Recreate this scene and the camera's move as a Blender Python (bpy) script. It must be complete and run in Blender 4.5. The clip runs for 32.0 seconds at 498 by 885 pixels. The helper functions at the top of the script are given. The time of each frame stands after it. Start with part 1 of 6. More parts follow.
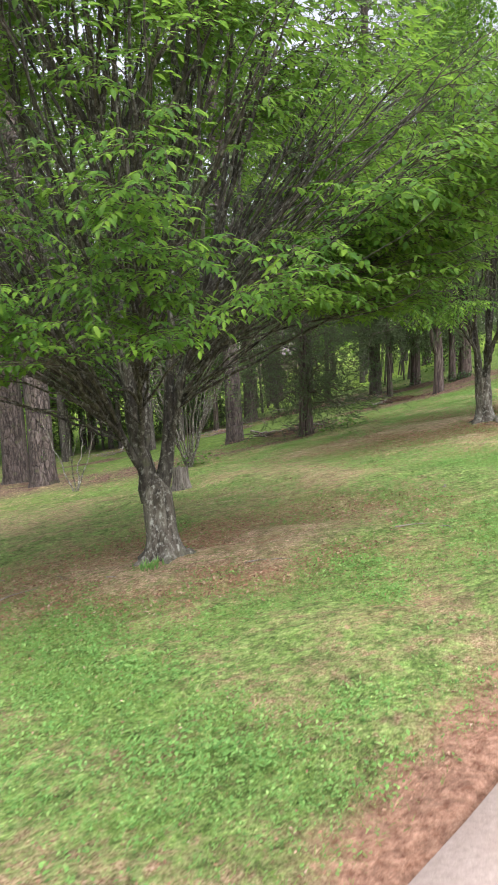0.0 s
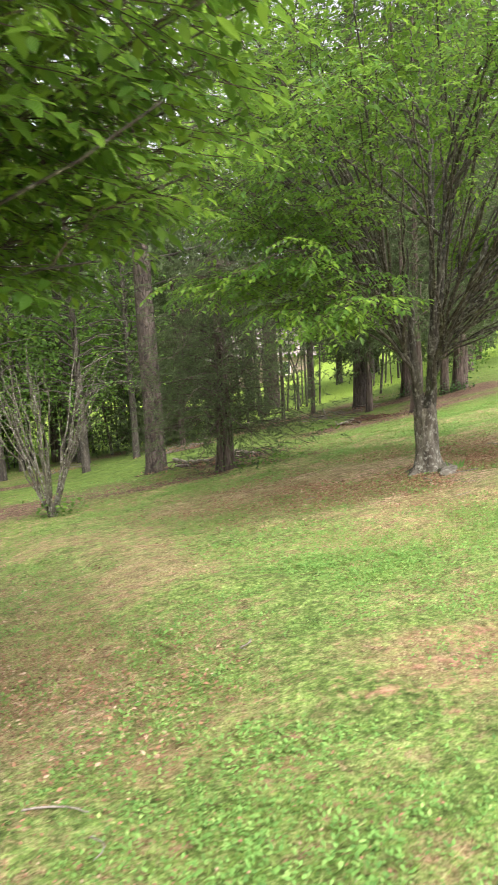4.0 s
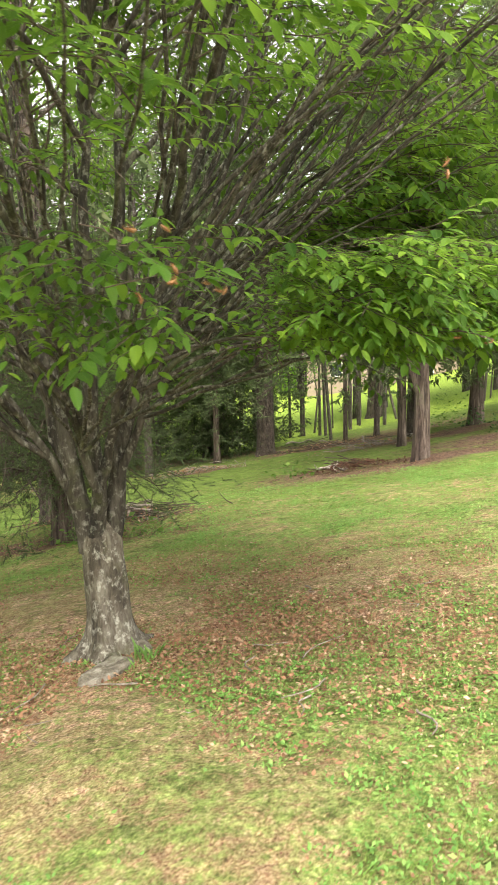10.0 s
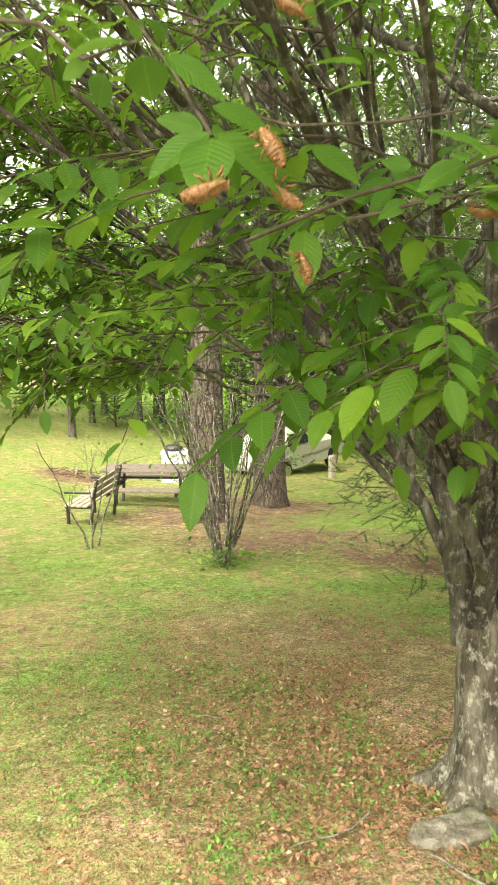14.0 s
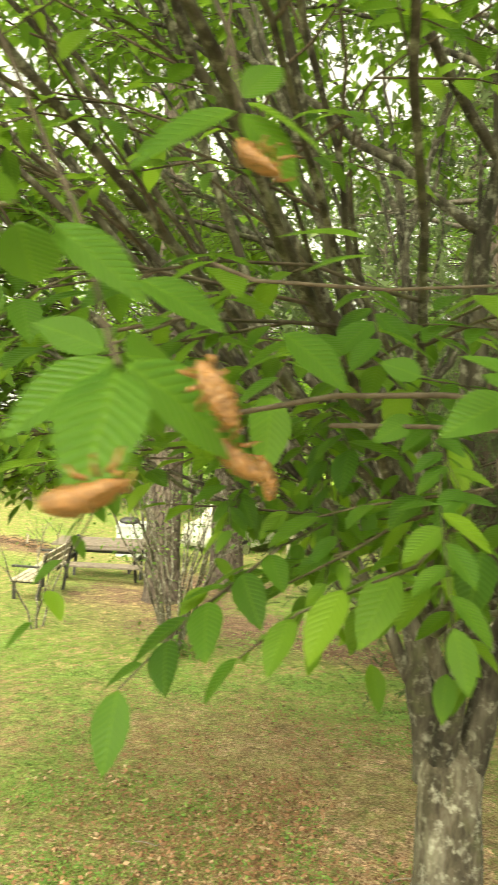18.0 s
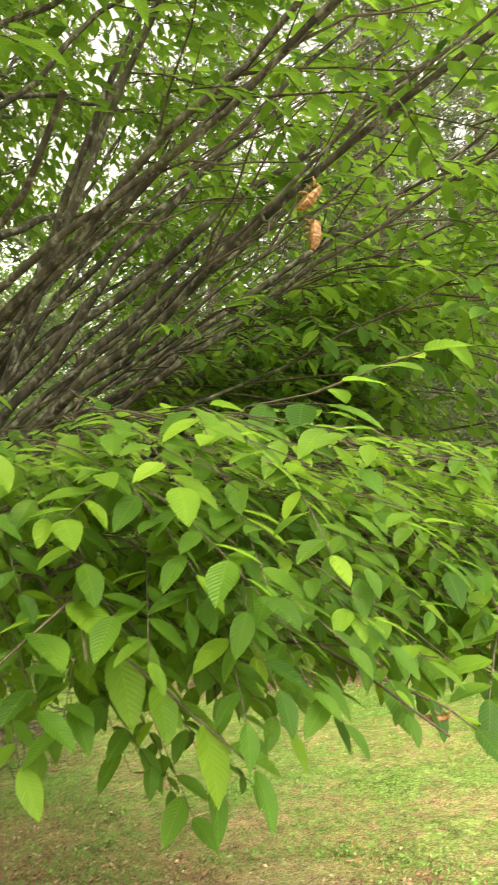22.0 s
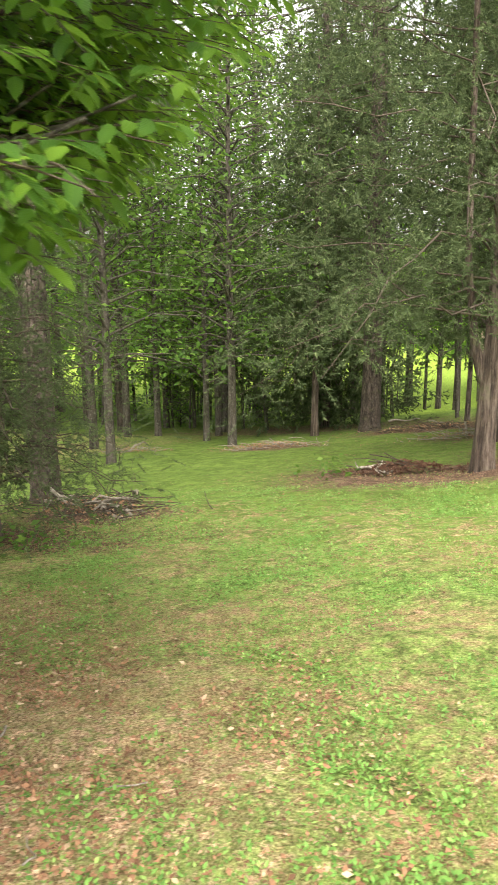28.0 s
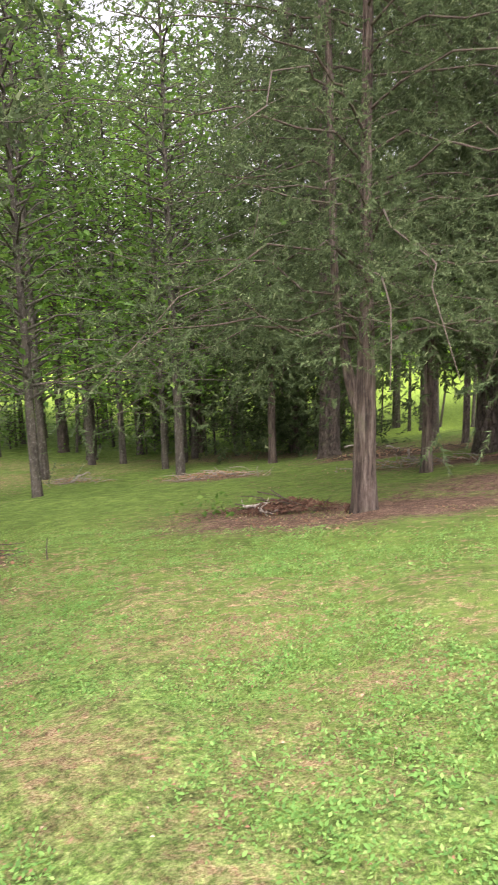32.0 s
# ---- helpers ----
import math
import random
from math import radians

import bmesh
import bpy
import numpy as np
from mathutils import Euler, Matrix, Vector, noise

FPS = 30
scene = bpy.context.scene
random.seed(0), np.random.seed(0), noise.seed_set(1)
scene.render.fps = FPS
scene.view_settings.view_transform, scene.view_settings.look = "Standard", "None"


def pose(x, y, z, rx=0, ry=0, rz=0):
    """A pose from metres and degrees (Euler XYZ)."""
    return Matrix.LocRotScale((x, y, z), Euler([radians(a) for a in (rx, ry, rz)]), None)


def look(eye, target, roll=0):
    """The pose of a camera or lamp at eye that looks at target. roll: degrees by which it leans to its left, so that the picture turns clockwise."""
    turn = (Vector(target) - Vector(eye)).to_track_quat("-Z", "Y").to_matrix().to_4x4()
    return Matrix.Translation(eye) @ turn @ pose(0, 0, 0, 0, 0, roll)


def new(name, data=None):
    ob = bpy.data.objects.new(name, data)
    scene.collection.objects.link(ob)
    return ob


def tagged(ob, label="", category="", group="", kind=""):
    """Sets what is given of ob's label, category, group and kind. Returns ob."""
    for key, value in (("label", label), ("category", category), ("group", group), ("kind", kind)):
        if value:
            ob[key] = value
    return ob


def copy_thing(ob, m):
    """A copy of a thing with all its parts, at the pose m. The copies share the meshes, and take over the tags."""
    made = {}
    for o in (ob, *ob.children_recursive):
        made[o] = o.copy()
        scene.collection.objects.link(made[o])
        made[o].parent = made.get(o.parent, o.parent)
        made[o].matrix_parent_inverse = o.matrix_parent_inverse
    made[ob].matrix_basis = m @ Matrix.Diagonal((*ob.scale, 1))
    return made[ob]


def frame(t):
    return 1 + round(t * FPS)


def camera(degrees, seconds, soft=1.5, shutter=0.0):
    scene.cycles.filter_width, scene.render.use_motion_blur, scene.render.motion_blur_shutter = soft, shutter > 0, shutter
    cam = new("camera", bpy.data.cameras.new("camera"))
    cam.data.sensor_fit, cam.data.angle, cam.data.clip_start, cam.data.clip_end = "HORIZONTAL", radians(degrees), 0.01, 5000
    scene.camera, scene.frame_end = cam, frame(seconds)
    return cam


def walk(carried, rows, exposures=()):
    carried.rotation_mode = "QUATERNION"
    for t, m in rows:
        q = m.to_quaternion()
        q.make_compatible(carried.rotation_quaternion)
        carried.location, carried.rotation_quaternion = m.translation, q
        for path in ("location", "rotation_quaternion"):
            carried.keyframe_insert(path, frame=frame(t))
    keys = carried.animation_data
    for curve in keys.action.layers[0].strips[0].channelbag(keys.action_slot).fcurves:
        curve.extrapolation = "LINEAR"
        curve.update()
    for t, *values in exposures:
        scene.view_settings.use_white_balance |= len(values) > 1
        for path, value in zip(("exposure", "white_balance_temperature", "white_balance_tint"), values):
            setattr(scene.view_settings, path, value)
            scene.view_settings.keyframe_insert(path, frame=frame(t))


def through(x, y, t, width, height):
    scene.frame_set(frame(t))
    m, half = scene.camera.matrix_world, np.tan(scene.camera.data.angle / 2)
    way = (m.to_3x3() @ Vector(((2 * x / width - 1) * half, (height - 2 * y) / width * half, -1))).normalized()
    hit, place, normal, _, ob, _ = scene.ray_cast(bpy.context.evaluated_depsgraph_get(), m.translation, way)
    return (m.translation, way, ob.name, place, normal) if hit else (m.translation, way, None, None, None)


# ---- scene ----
cam = camera(37.0, 32.0, 1.0, 0.35)
PATH = [
    (0, (0.001, 0.001, 1.502), (0., 1.975, 1.178), -3.4),
    (0.5, (0.301, 0.476, 1.504), (0.266, 2.451, 1.192), -4.0),
    (1, (0.569, 0.995, 1.491), (0.514, 2.969, 1.173), -4.1),
    (1.5, (0.863, 1.51, 1.496), (0.795, 3.484, 1.181), -4.4),
    (2, (1.112, 2.028, 1.502), (1.035, 4.001, 1.186), -4.2),
    (2.5, (1.402, 2.513, 1.491), (1.291, 4.486, 1.181), -4.1),
    (3, (1.658, 2.972, 1.476), (1.534, 4.944, 1.166), -4.0),
    (3.5, (1.986, 3.405, 1.443), (1.87, 5.376, 1.125), -3.6),
    (4, (2.319, 3.782, 1.448), (2.225, 5.753, 1.123), -3.2),
    (4.5, (2.644, 4.203, 1.442), (2.593, 6.172, 1.095), -2.2),
    (6.5, (4.026, 5.696, 1.494), (3.984, 7.661, 1.123), -1.0),
    (7, (4.356, 6.165, 1.499), (4.284, 8.126, 1.113), -1.0),
    (7.5, (4.679, 6.644, 1.494), (4.587, 8.604, 1.106), -0.9),
    (8, (4.988, 7.011, 1.542), (4.846, 8.974, 1.185), -1.1),
    (8.5, (5.325, 7.404, 1.604), (5.089, 9.362, 1.27), -1.0),
    (9, (5.57, 7.812, 1.614), (5.208, 9.75, 1.279), -1.0),
    (9.5, (5.853, 8.2, 1.592), (5.38, 10.115, 1.26), -1.8),
    (10, (6.083, 8.574, 1.585), (5.521, 10.464, 1.251), -2.0),
    (10.5, (6.279, 8.917, 1.586), (5.631, 10.779, 1.25), -2.5),
    (11, (6.518, 9.259, 1.62), (5.706, 11.054, 1.276), -2.6),
    (11.5, (6.607, 9.553, 1.605), (5.578, 11.234, 1.264), -3.5),
    (12, (6.599, 9.731, 1.621), (5.285, 11.205, 1.305), -3.5),
    (12.5, (6.498, 9.79, 1.603), (5.017, 11.098, 1.292), -3.0),
    (13, (6.24, 9.819, 1.565), (4.667, 11.009, 1.234), -2.4),
    (13.5, (6.027, 9.911, 1.608), (4.406, 11.033, 1.271), -1.4),
    (14, (5.79, 10.002, 1.602), (4.178, 11.135, 1.258), -0.7),
    (14.5, (5.653, 10.088, 1.635), (4.053, 11.239, 1.297), -0.3),
    (16.5, (5.6, 10.108, 1.698), (3.962, 11.226, 1.439), 1.9),
    (17, (5.599, 10.106, 1.697), (3.957, 11.225, 1.465), 2.9),
    (17.5, (5.579, 10.091, 1.7), (3.919, 11.191, 1.514), 2.6),
    (18, (5.626, 10.136, 1.707), (4.055, 11.364, 1.555), 2.5),
    (18.5, (5.648, 10.272, 1.649), (4.214, 11.653, 1.458), 1.9),
    (19, (5.592, 10.316, 1.66), (4.225, 11.755, 1.413), 0.7),
    (19.5, (5.637, 10.333, 1.654), (4.274, 11.775, 1.402), 0.8),
    (20, (5.641, 10.341, 1.66), (4.301, 11.802, 1.394), 1.5),
    (20.5, (5.681, 10.291, 1.664), (4.418, 11.824, 1.433), 1.8),
    (20.7, (5.719, 10.291, 1.665), (4.503, 11.868, 1.478), 1.7),
    (21, (5.806, 10.295, 1.666), (4.782, 12.01, 1.561), 1.7),
    (21.2, (5.885, 10.309, 1.653), (4.986, 12.095, 1.612), 2.0),
    (21.7, (6.102, 10.279, 1.728), (5.532, 12.196, 1.788), 3.1),
    (22, (6.125, 10.3, 1.749), (5.662, 12.243, 1.854), 2.6),
    (22.5, (6.132, 10.319, 1.771), (5.793, 12.284, 1.92), 2.1),
    (23, (6.135, 10.332, 1.774), (5.823, 12.3, 1.939), 0.8),
    (23.5, (6.168, 10.345, 1.747), (5.806, 12.308, 1.869), -0.8),
    (24, (6.253, 10.385, 1.68), (5.806, 12.335, 1.668), -2.3),
    (24.5, (6.337, 10.424, 1.62), (5.801, 12.348, 1.512), -3.3),
    (25, (6.431, 10.537, 1.591), (5.82, 12.435, 1.426), -3.5),
    (25.5, (6.53, 10.667, 1.558), (5.83, 12.529, 1.345), -2.4),
    (27.5, (7.266, 11.31, 1.67), (6.242, 12.976, 1.251), -0.5),
    (28, (7.421, 11.566, 1.635), (6.429, 13.244, 1.186), -0.4),
    (28.5, (7.604, 11.825, 1.62), (6.641, 13.517, 1.16), -0.4),
    (29, (7.738, 12.104, 1.606), (6.829, 13.825, 1.146), -0.6),
    (29.5, (7.907, 12.416, 1.58), (7.07, 14.168, 1.1), -0.6),
    (30, (8.114, 12.703, 1.559), (7.341, 14.481, 1.068), -0.6),
    (30.5, (8.331, 12.978, 1.579), (7.597, 14.776, 1.101), -0.2),
    (31, (8.502, 13.259, 1.588), (7.726, 15.058, 1.188), 1.2),
    (31.5, (8.538, 13.424, 1.561), (7.61, 15.159, 1.204), 1.0),
    (32, (8.599, 13.434, 1.596), (7.536, 15.082, 1.201), -1.6),
]
SKY, SUN = 0.14, 2.0
EXPOSURE = [(0, 1.2, 6100, 20), (2, 1.7, 6400, 17), (3, 1.75, 6700, 21), (4, 1.62, 6600, 18), (7, 1.5, 6700, 9), (8, 1.53, 6700, 13), (9, 1.74, 6900, 13), (11, 1.78, 7300, 16), (12, 2.08, 7500, 12), (13, 1.94, 7800, 5), (14.5, 1.94, 7800, 6), (17, 2.0, 8800, 4), (18, 1.97, 9000, -3), (19, 2.62, 9500, -14), (20, 2.5, 9700, -15), (21, 2.53, 9700, -11), (22, 1.9, 8500, 3), (23, 1.72, 8400, -1), (24, 2.02, 8100, 10), (25.5, 2.14, 7700, 14), (28, 1.82, 7200, 11), (30, 1.55, 6700, 18), (32, 1.57, 6600, 23)]
walk(cam, [(t, look(eye, target, roll)) for t, eye, target, roll in PATH], EXPOSURE)

# ---- world, sun, exposure ----
world = bpy.data.worlds.new("sky")
scene.world = world
world.use_nodes = True
wn, wl = world.node_tree.nodes, world.node_tree.links
wn.clear()
sky = wn.new("ShaderNodeTexSky")
sky.sky_type = "NISHITA"
sky.sun_disc = False
sky.sun_elevation = radians(54)
sky.sun_rotation = radians(140)
sky.air_density, sky.dust_density, sky.ozone_density = 1.0, 4.0, 1.0
pale = wn.new("ShaderNodeHueSaturation")
pale.inputs["Saturation"].default_value = 0.22
back = wn.new("ShaderNodeBackground")
back.inputs["Strength"].default_value = SKY
wout = wn.new("ShaderNodeOutputWorld")
wl.new(sky.outputs[0], pale.inputs["Color"])
wl.new(pale.outputs[0], back.inputs["Color"])
wl.new(back.outputs[0], wout.inputs["Surface"])
sun = bpy.data.lights.new("sun", "SUN")
sun.energy, sun.angle, sun.color = SUN, radians(50), (1.0, 0.96, 0.88)
sun_ob = new("sun", sun)
sun_ob.matrix_world = look((27, -35, 60), (8, 5, 0))


# ---- shared helpers ----
def mesh_np(name, verts, faces, mat, uv=None, smooth=True):
    """A mesh from an array of places and an array of faces with equally many corners."""
    verts, faces = np.asarray(verts, np.float32), np.asarray(faces, np.int32)
    me = bpy.data.meshes.new(name)
    m, k = faces.shape
    me.vertices.add(len(verts))
    me.vertices.foreach_set("co", verts.ravel())
    me.loops.add(m * k)
    me.loops.foreach_set("vertex_index", faces.ravel())
    me.polygons.add(m)
    me.polygons.foreach_set("loop_start", np.arange(0, m * k, k, dtype=np.int32))
    if uv is not None:
        layer = me.uv_layers.new(name="leaf")
        layer.data.foreach_set("uv", np.asarray(uv, np.float32)[faces.ravel()].ravel())
    me.update(calc_edges=True)
    me.polygons.foreach_set("use_smooth", np.full(m, smooth))
    me.materials.append(mat)
    return me


def hang(name, me, parent, label="", kind=""):
    """A mesh as ONE object under a thing or part."""
    ob = new(name, me)
    ob.parent = parent
    return tagged(ob, label, kind=kind)


def part(name, bm, mat, parent, label=""):
    """Links a bmesh as ONE mesh object under a thing or part."""
    me = bpy.data.meshes.new(name)
    bm.to_mesh(me)
    bm.free()
    me.materials.append(mat)
    return hang(name, me, parent, label)


def thing(name, at, label, category, group="", turn=0.0):
    ob = new(name)
    ob.empty_display_size = 0.2
    ob.matrix_basis = pose(*at, 0, 0, turn)
    return tagged(ob, label, category, group)


def boxed(bm, size, at, turn=(0, 0, 0), bevel=0.006):
    """A bevelled block added to a bmesh."""
    made = bmesh.ops.create_cube(bm, size=1.0, matrix=pose(*at, *turn) @ Matrix.Diagonal((*size, 1)))["verts"]
    if bevel:
        edges = list({e for v in made for e in v.link_edges})
        bmesh.ops.bevel(bm, geom=edges, offset=min(bevel, min(size) * 0.3), segments=2, profile=0.6, affect="EDGES")
    return bm


def block(size, at, turn=(0, 0, 0), bevel=0.006):
    return boxed(bmesh.new(), size, at, turn, bevel)


class Heap:
    """Gathers vertex and face arrays of one kind for one mesh."""

    def __init__(self):
        self.v, self.f, self.uv, self.n = [], [], [], 0

    def add(self, v, f, uv=None):
        self.v.append(v)
        self.f.append(np.asarray(f) + self.n)
        if uv is not None:
            self.uv.append(uv)
        self.n += len(v)

    def mesh(self, name, mat, smooth=True):
        return mesh_np(name, np.concatenate(self.v), np.concatenate(self.f), mat, np.concatenate(self.uv) if self.uv else None, smooth)


def tube(points, radii, sides=6, flute=0.0):
    """A tapering tube along points, as quads."""
    p, r = np.asarray(points, float), np.asarray(radii, float)
    d = np.gradient(p, axis=0)
    d /= np.linalg.norm(d, axis=1)[:, None] + 1e-9
    side = np.cross(d, (0.31, 0.17, 0.93) if abs(d[0] @ (0.31, 0.17, 0.93)) < 0.9 else (1.0, 0.1, 0.0))
    side /= np.linalg.norm(side, axis=1)[:, None]
    up = np.cross(side, d)
    a = np.arange(sides) * 2 * np.pi / sides
    rr = r[:, None] * (1 + flute * np.sin(a * 3 + p[:, 2:3] * 2) + 0.5 * flute * np.sin(a * 7))
    v = p[:, None] + rr[..., None] * (np.cos(a)[None, :, None] * side[:, None] + np.sin(a)[None, :, None] * up[:, None])
    n = len(p)
    i, j = np.meshgrid(np.arange(n - 1), np.arange(sides), indexing="ij")
    k = (j + 1) % sides
    f = np.stack([i * sides + j, i * sides + k, (i + 1) * sides + k, (i + 1) * sides + j], -1).reshape(-1, 4)
    return v.reshape(-1, 3), f


def bend(a, b, rise, n=9, wob=0.0, rng=None):
    """A curved line from a to b that starts along rise."""
    a, b, rise = np.asarray(a, float), np.asarray(b, float), np.asarray(rise, float)
    t = np.linspace(0, 1, n)[:, None]
    p = (1 - t) ** 2 * a + 2 * t * (1 - t) * (a + rise) + t * t * b
    if wob and rng is not None:
        p[1:-1] += rng.normal(0, wob, (n - 2, 3))
    return p


# ---- the lie of the land ----
LIE = (-0.956, 3.316, -1.923, 1.525, 1.416, -0.573, -0.481, 1.906, -0.019, -1.207)


def gz(x, y):
    """Height of the ground."""
    u, v = np.tanh(np.asarray(x, float) / 25), np.tanh((np.asarray(y, float) - 12) / 25)
    terms = (1 + 0 * u, u, v, u * u, u * v, v * v, u**3, u * u * v, u * v * v, v**3)
    return sum(c * t for c, t in zip(LIE, terms))


def on(x, y, sink=0.0):
    return (x, y, float(gz(x, y)) - sink)


def value_noise(x, y, size, seed=0):
    """Smooth random patches about size metres across, 0 to 1."""
    u, v = np.asarray(x, float) / size + 37.3 * seed, np.asarray(y, float) / size + 11.7 * seed
    i, j = np.floor(u), np.floor(v)
    a, b = u - i, v - j
    a, b = a * a * (3 - 2 * a), b * b * (3 - 2 * b)

    def at(p, q):
        h = np.sin(p * 127.1 + q * 311.7 + seed * 17.7) * 43758.5453
        return h - np.floor(h)

    return (at(i, j) * (1 - a) + at(i + 1, j) * a) * (1 - b) + (at(i, j + 1) * (1 - a) + at(i + 1, j + 1) * a) * b


def patchy(x, y, size, seed=0):
    return 0.5 * value_noise(x, y, size, seed) + 0.3 * value_noise(x, y, size * 0.43, seed + 1) + 0.2 * value_noise(x, y, size * 0.19, seed + 2)


TREE_A, TREE_B = (-0.85, 6.74), (4.01, 12.47)
EDGE, ALONG = (0.30, 1.90), (0.65, 0.76)  # the driveway's grass edge and its heading


# ---- materials ----
def material(name, rough=0.8):
    m = bpy.data.materials.new(name)
    m.use_nodes = True
    nt = m.node_tree
    b = nt.nodes["Principled BSDF"]
    b.inputs["Roughness"].default_value = rough
    return m, nt, b


def node(nt, kind, **sets):
    n = nt.nodes.new("ShaderNode" + kind)
    for key, value in sets.items():
        n.inputs[key.replace("_", " ")].default_value = value
    return n


def coords(nt, scale=(1, 1, 1), which="Object"):
    tc = nt.nodes.new("ShaderNodeTexCoord")
    mp = node(nt, "Mapping", Scale=scale)
    nt.links.new(tc.outputs[which], mp.inputs["Vector"])
    return mp.outputs[0]


def noisy(nt, vec, scale, detail=4.0, rough=0.6, distort=0.0):
    n = node(nt, "TexNoise", Scale=scale, Detail=detail, Roughness=rough, Distortion=distort)
    nt.links.new(vec, n.inputs["Vector"])
    return n.outputs["Fac"]


def ramp(nt, fac, *stops):
    r = nt.nodes.new("ShaderNodeValToRGB")
    e = r.color_ramp.elements
    while len(e) < len(stops):
        e.new(0.5)
    for el, (pos, col) in zip(e, stops):
        el.position = pos
        el.color = (*col, 1) if len(col) == 3 else (col[0],) * 3 + (1,)
    nt.links.new(fac, r.inputs["Fac"])
    return r.outputs["Color"]


def mixed(nt, fac, a, b, how="MIX"):
    m = nt.nodes.new("ShaderNodeMix")
    m.data_type, m.blend_type = "RGBA", how
    for sock, val in ((m.inputs["Factor"], fac), (m.inputs[6], a), (m.inputs[7], b)):
        if isinstance(val, (int, float)):
            sock.default_value = val
        elif isinstance(val, tuple):
            sock.default_value = (*val, 1)
        else:
            nt.links.new(val, sock)
    return m.outputs[2]


def bumped(nt, b, height, strength=0.5, dist=0.02):
    n = node(nt, "Bump", Strength=strength, Distance=dist)
    nt.links.new(height, n.inputs["Height"])
    nt.links.new(n.outputs[0], b.inputs["Normal"])


def math_node(nt, op, a, b=0.0):
    n = nt.nodes.new("ShaderNodeMath")
    n.operation = op
    for sock, val in zip(n.inputs, (a, b)):
        if isinstance(val, (int, float)):
            sock.default_value = val
        else:
            nt.links.new(val, sock)
    return n.outputs[0]


def bark(name, dark, mid, light, stretch=0.12, scale=18, lichen=0.0, depth=0.02, plates=0.0):
    m, nt, b = material(name, 0.9)
    v = coords(nt, (1, 1, stretch))
    n1 = noisy(nt, v, scale, 6, 0.65, 0.4)
    fine = noisy(nt, v, scale * 3.5, 4, 0.7)
    n1 = math_node(nt, "ADD", math_node(nt, "MULTIPLY", n1, 0.65), math_node(nt, "MULTIPLY", fine, 0.35))
    n2 = noisy(nt, coords(nt), 2.2, 3)
    col = ramp(nt, n1, (0.4, dark), (0.5, mid), (0.63, light))
    col = mixed(nt, math_node(nt, "MULTIPLY", n2, 0.55), col, dark)
    height = n1
    if plates:
        cell = node(nt, "TexVoronoi", Scale=plates)
        cell.feature = "DISTANCE_TO_EDGE"
        warp = nt.nodes.new("ShaderNodeVectorMath")
        warp.operation = "ADD"
        nt.links.new(coords(nt, (1, 1, 0.42)), warp.inputs[0])
        shift = nt.nodes.new("ShaderNodeVectorMath")
        shift.operation = "SCALE"
        shift.inputs["Scale"].default_value = 0.06
        wn3 = node(nt, "TexNoise", Scale=7.0, Detail=3.0)
        nt.links.new(coords(nt), wn3.inputs["Vector"])
        nt.links.new(wn3.outputs["Color"], shift.inputs[0])
        nt.links.new(shift.outputs[0], warp.inputs[1])
        nt.links.new(warp.outputs[0], cell.inputs["Vector"])
        crack = ramp(nt, cell.outputs["Distance"], (0.01, (0.0,)), (0.09, (1.0,)))
        col = mixed(nt, math_node(nt, "MULTIPLY", math_node(nt, "SUBTRACT", 1.0, crack), 0.6), col, dark)
        height = math_node(nt, "ADD", math_node(nt, "MULTIPLY", n1, 0.5), crack)
    if lichen:
        n3 = noisy(nt, coords(nt, (1, 1, 0.7)), 26, 6, 0.7)
        spots = ramp(nt, n3, (0.52, (0.0,)), (0.66, (lichen,)))
        col = mixed(nt, spots, col, (0.5, 0.51, 0.44))
        n4 = noisy(nt, coords(nt), 5, 4)
        col = mixed(nt, ramp(nt, n4, (0.56, (0.0,)), (0.7, (0.45,))), col, (0.10, 0.12, 0.045))
    nt.links.new(col, b.inputs["Base Color"])
    bumped(nt, b, height, 0.9, depth)
    return m


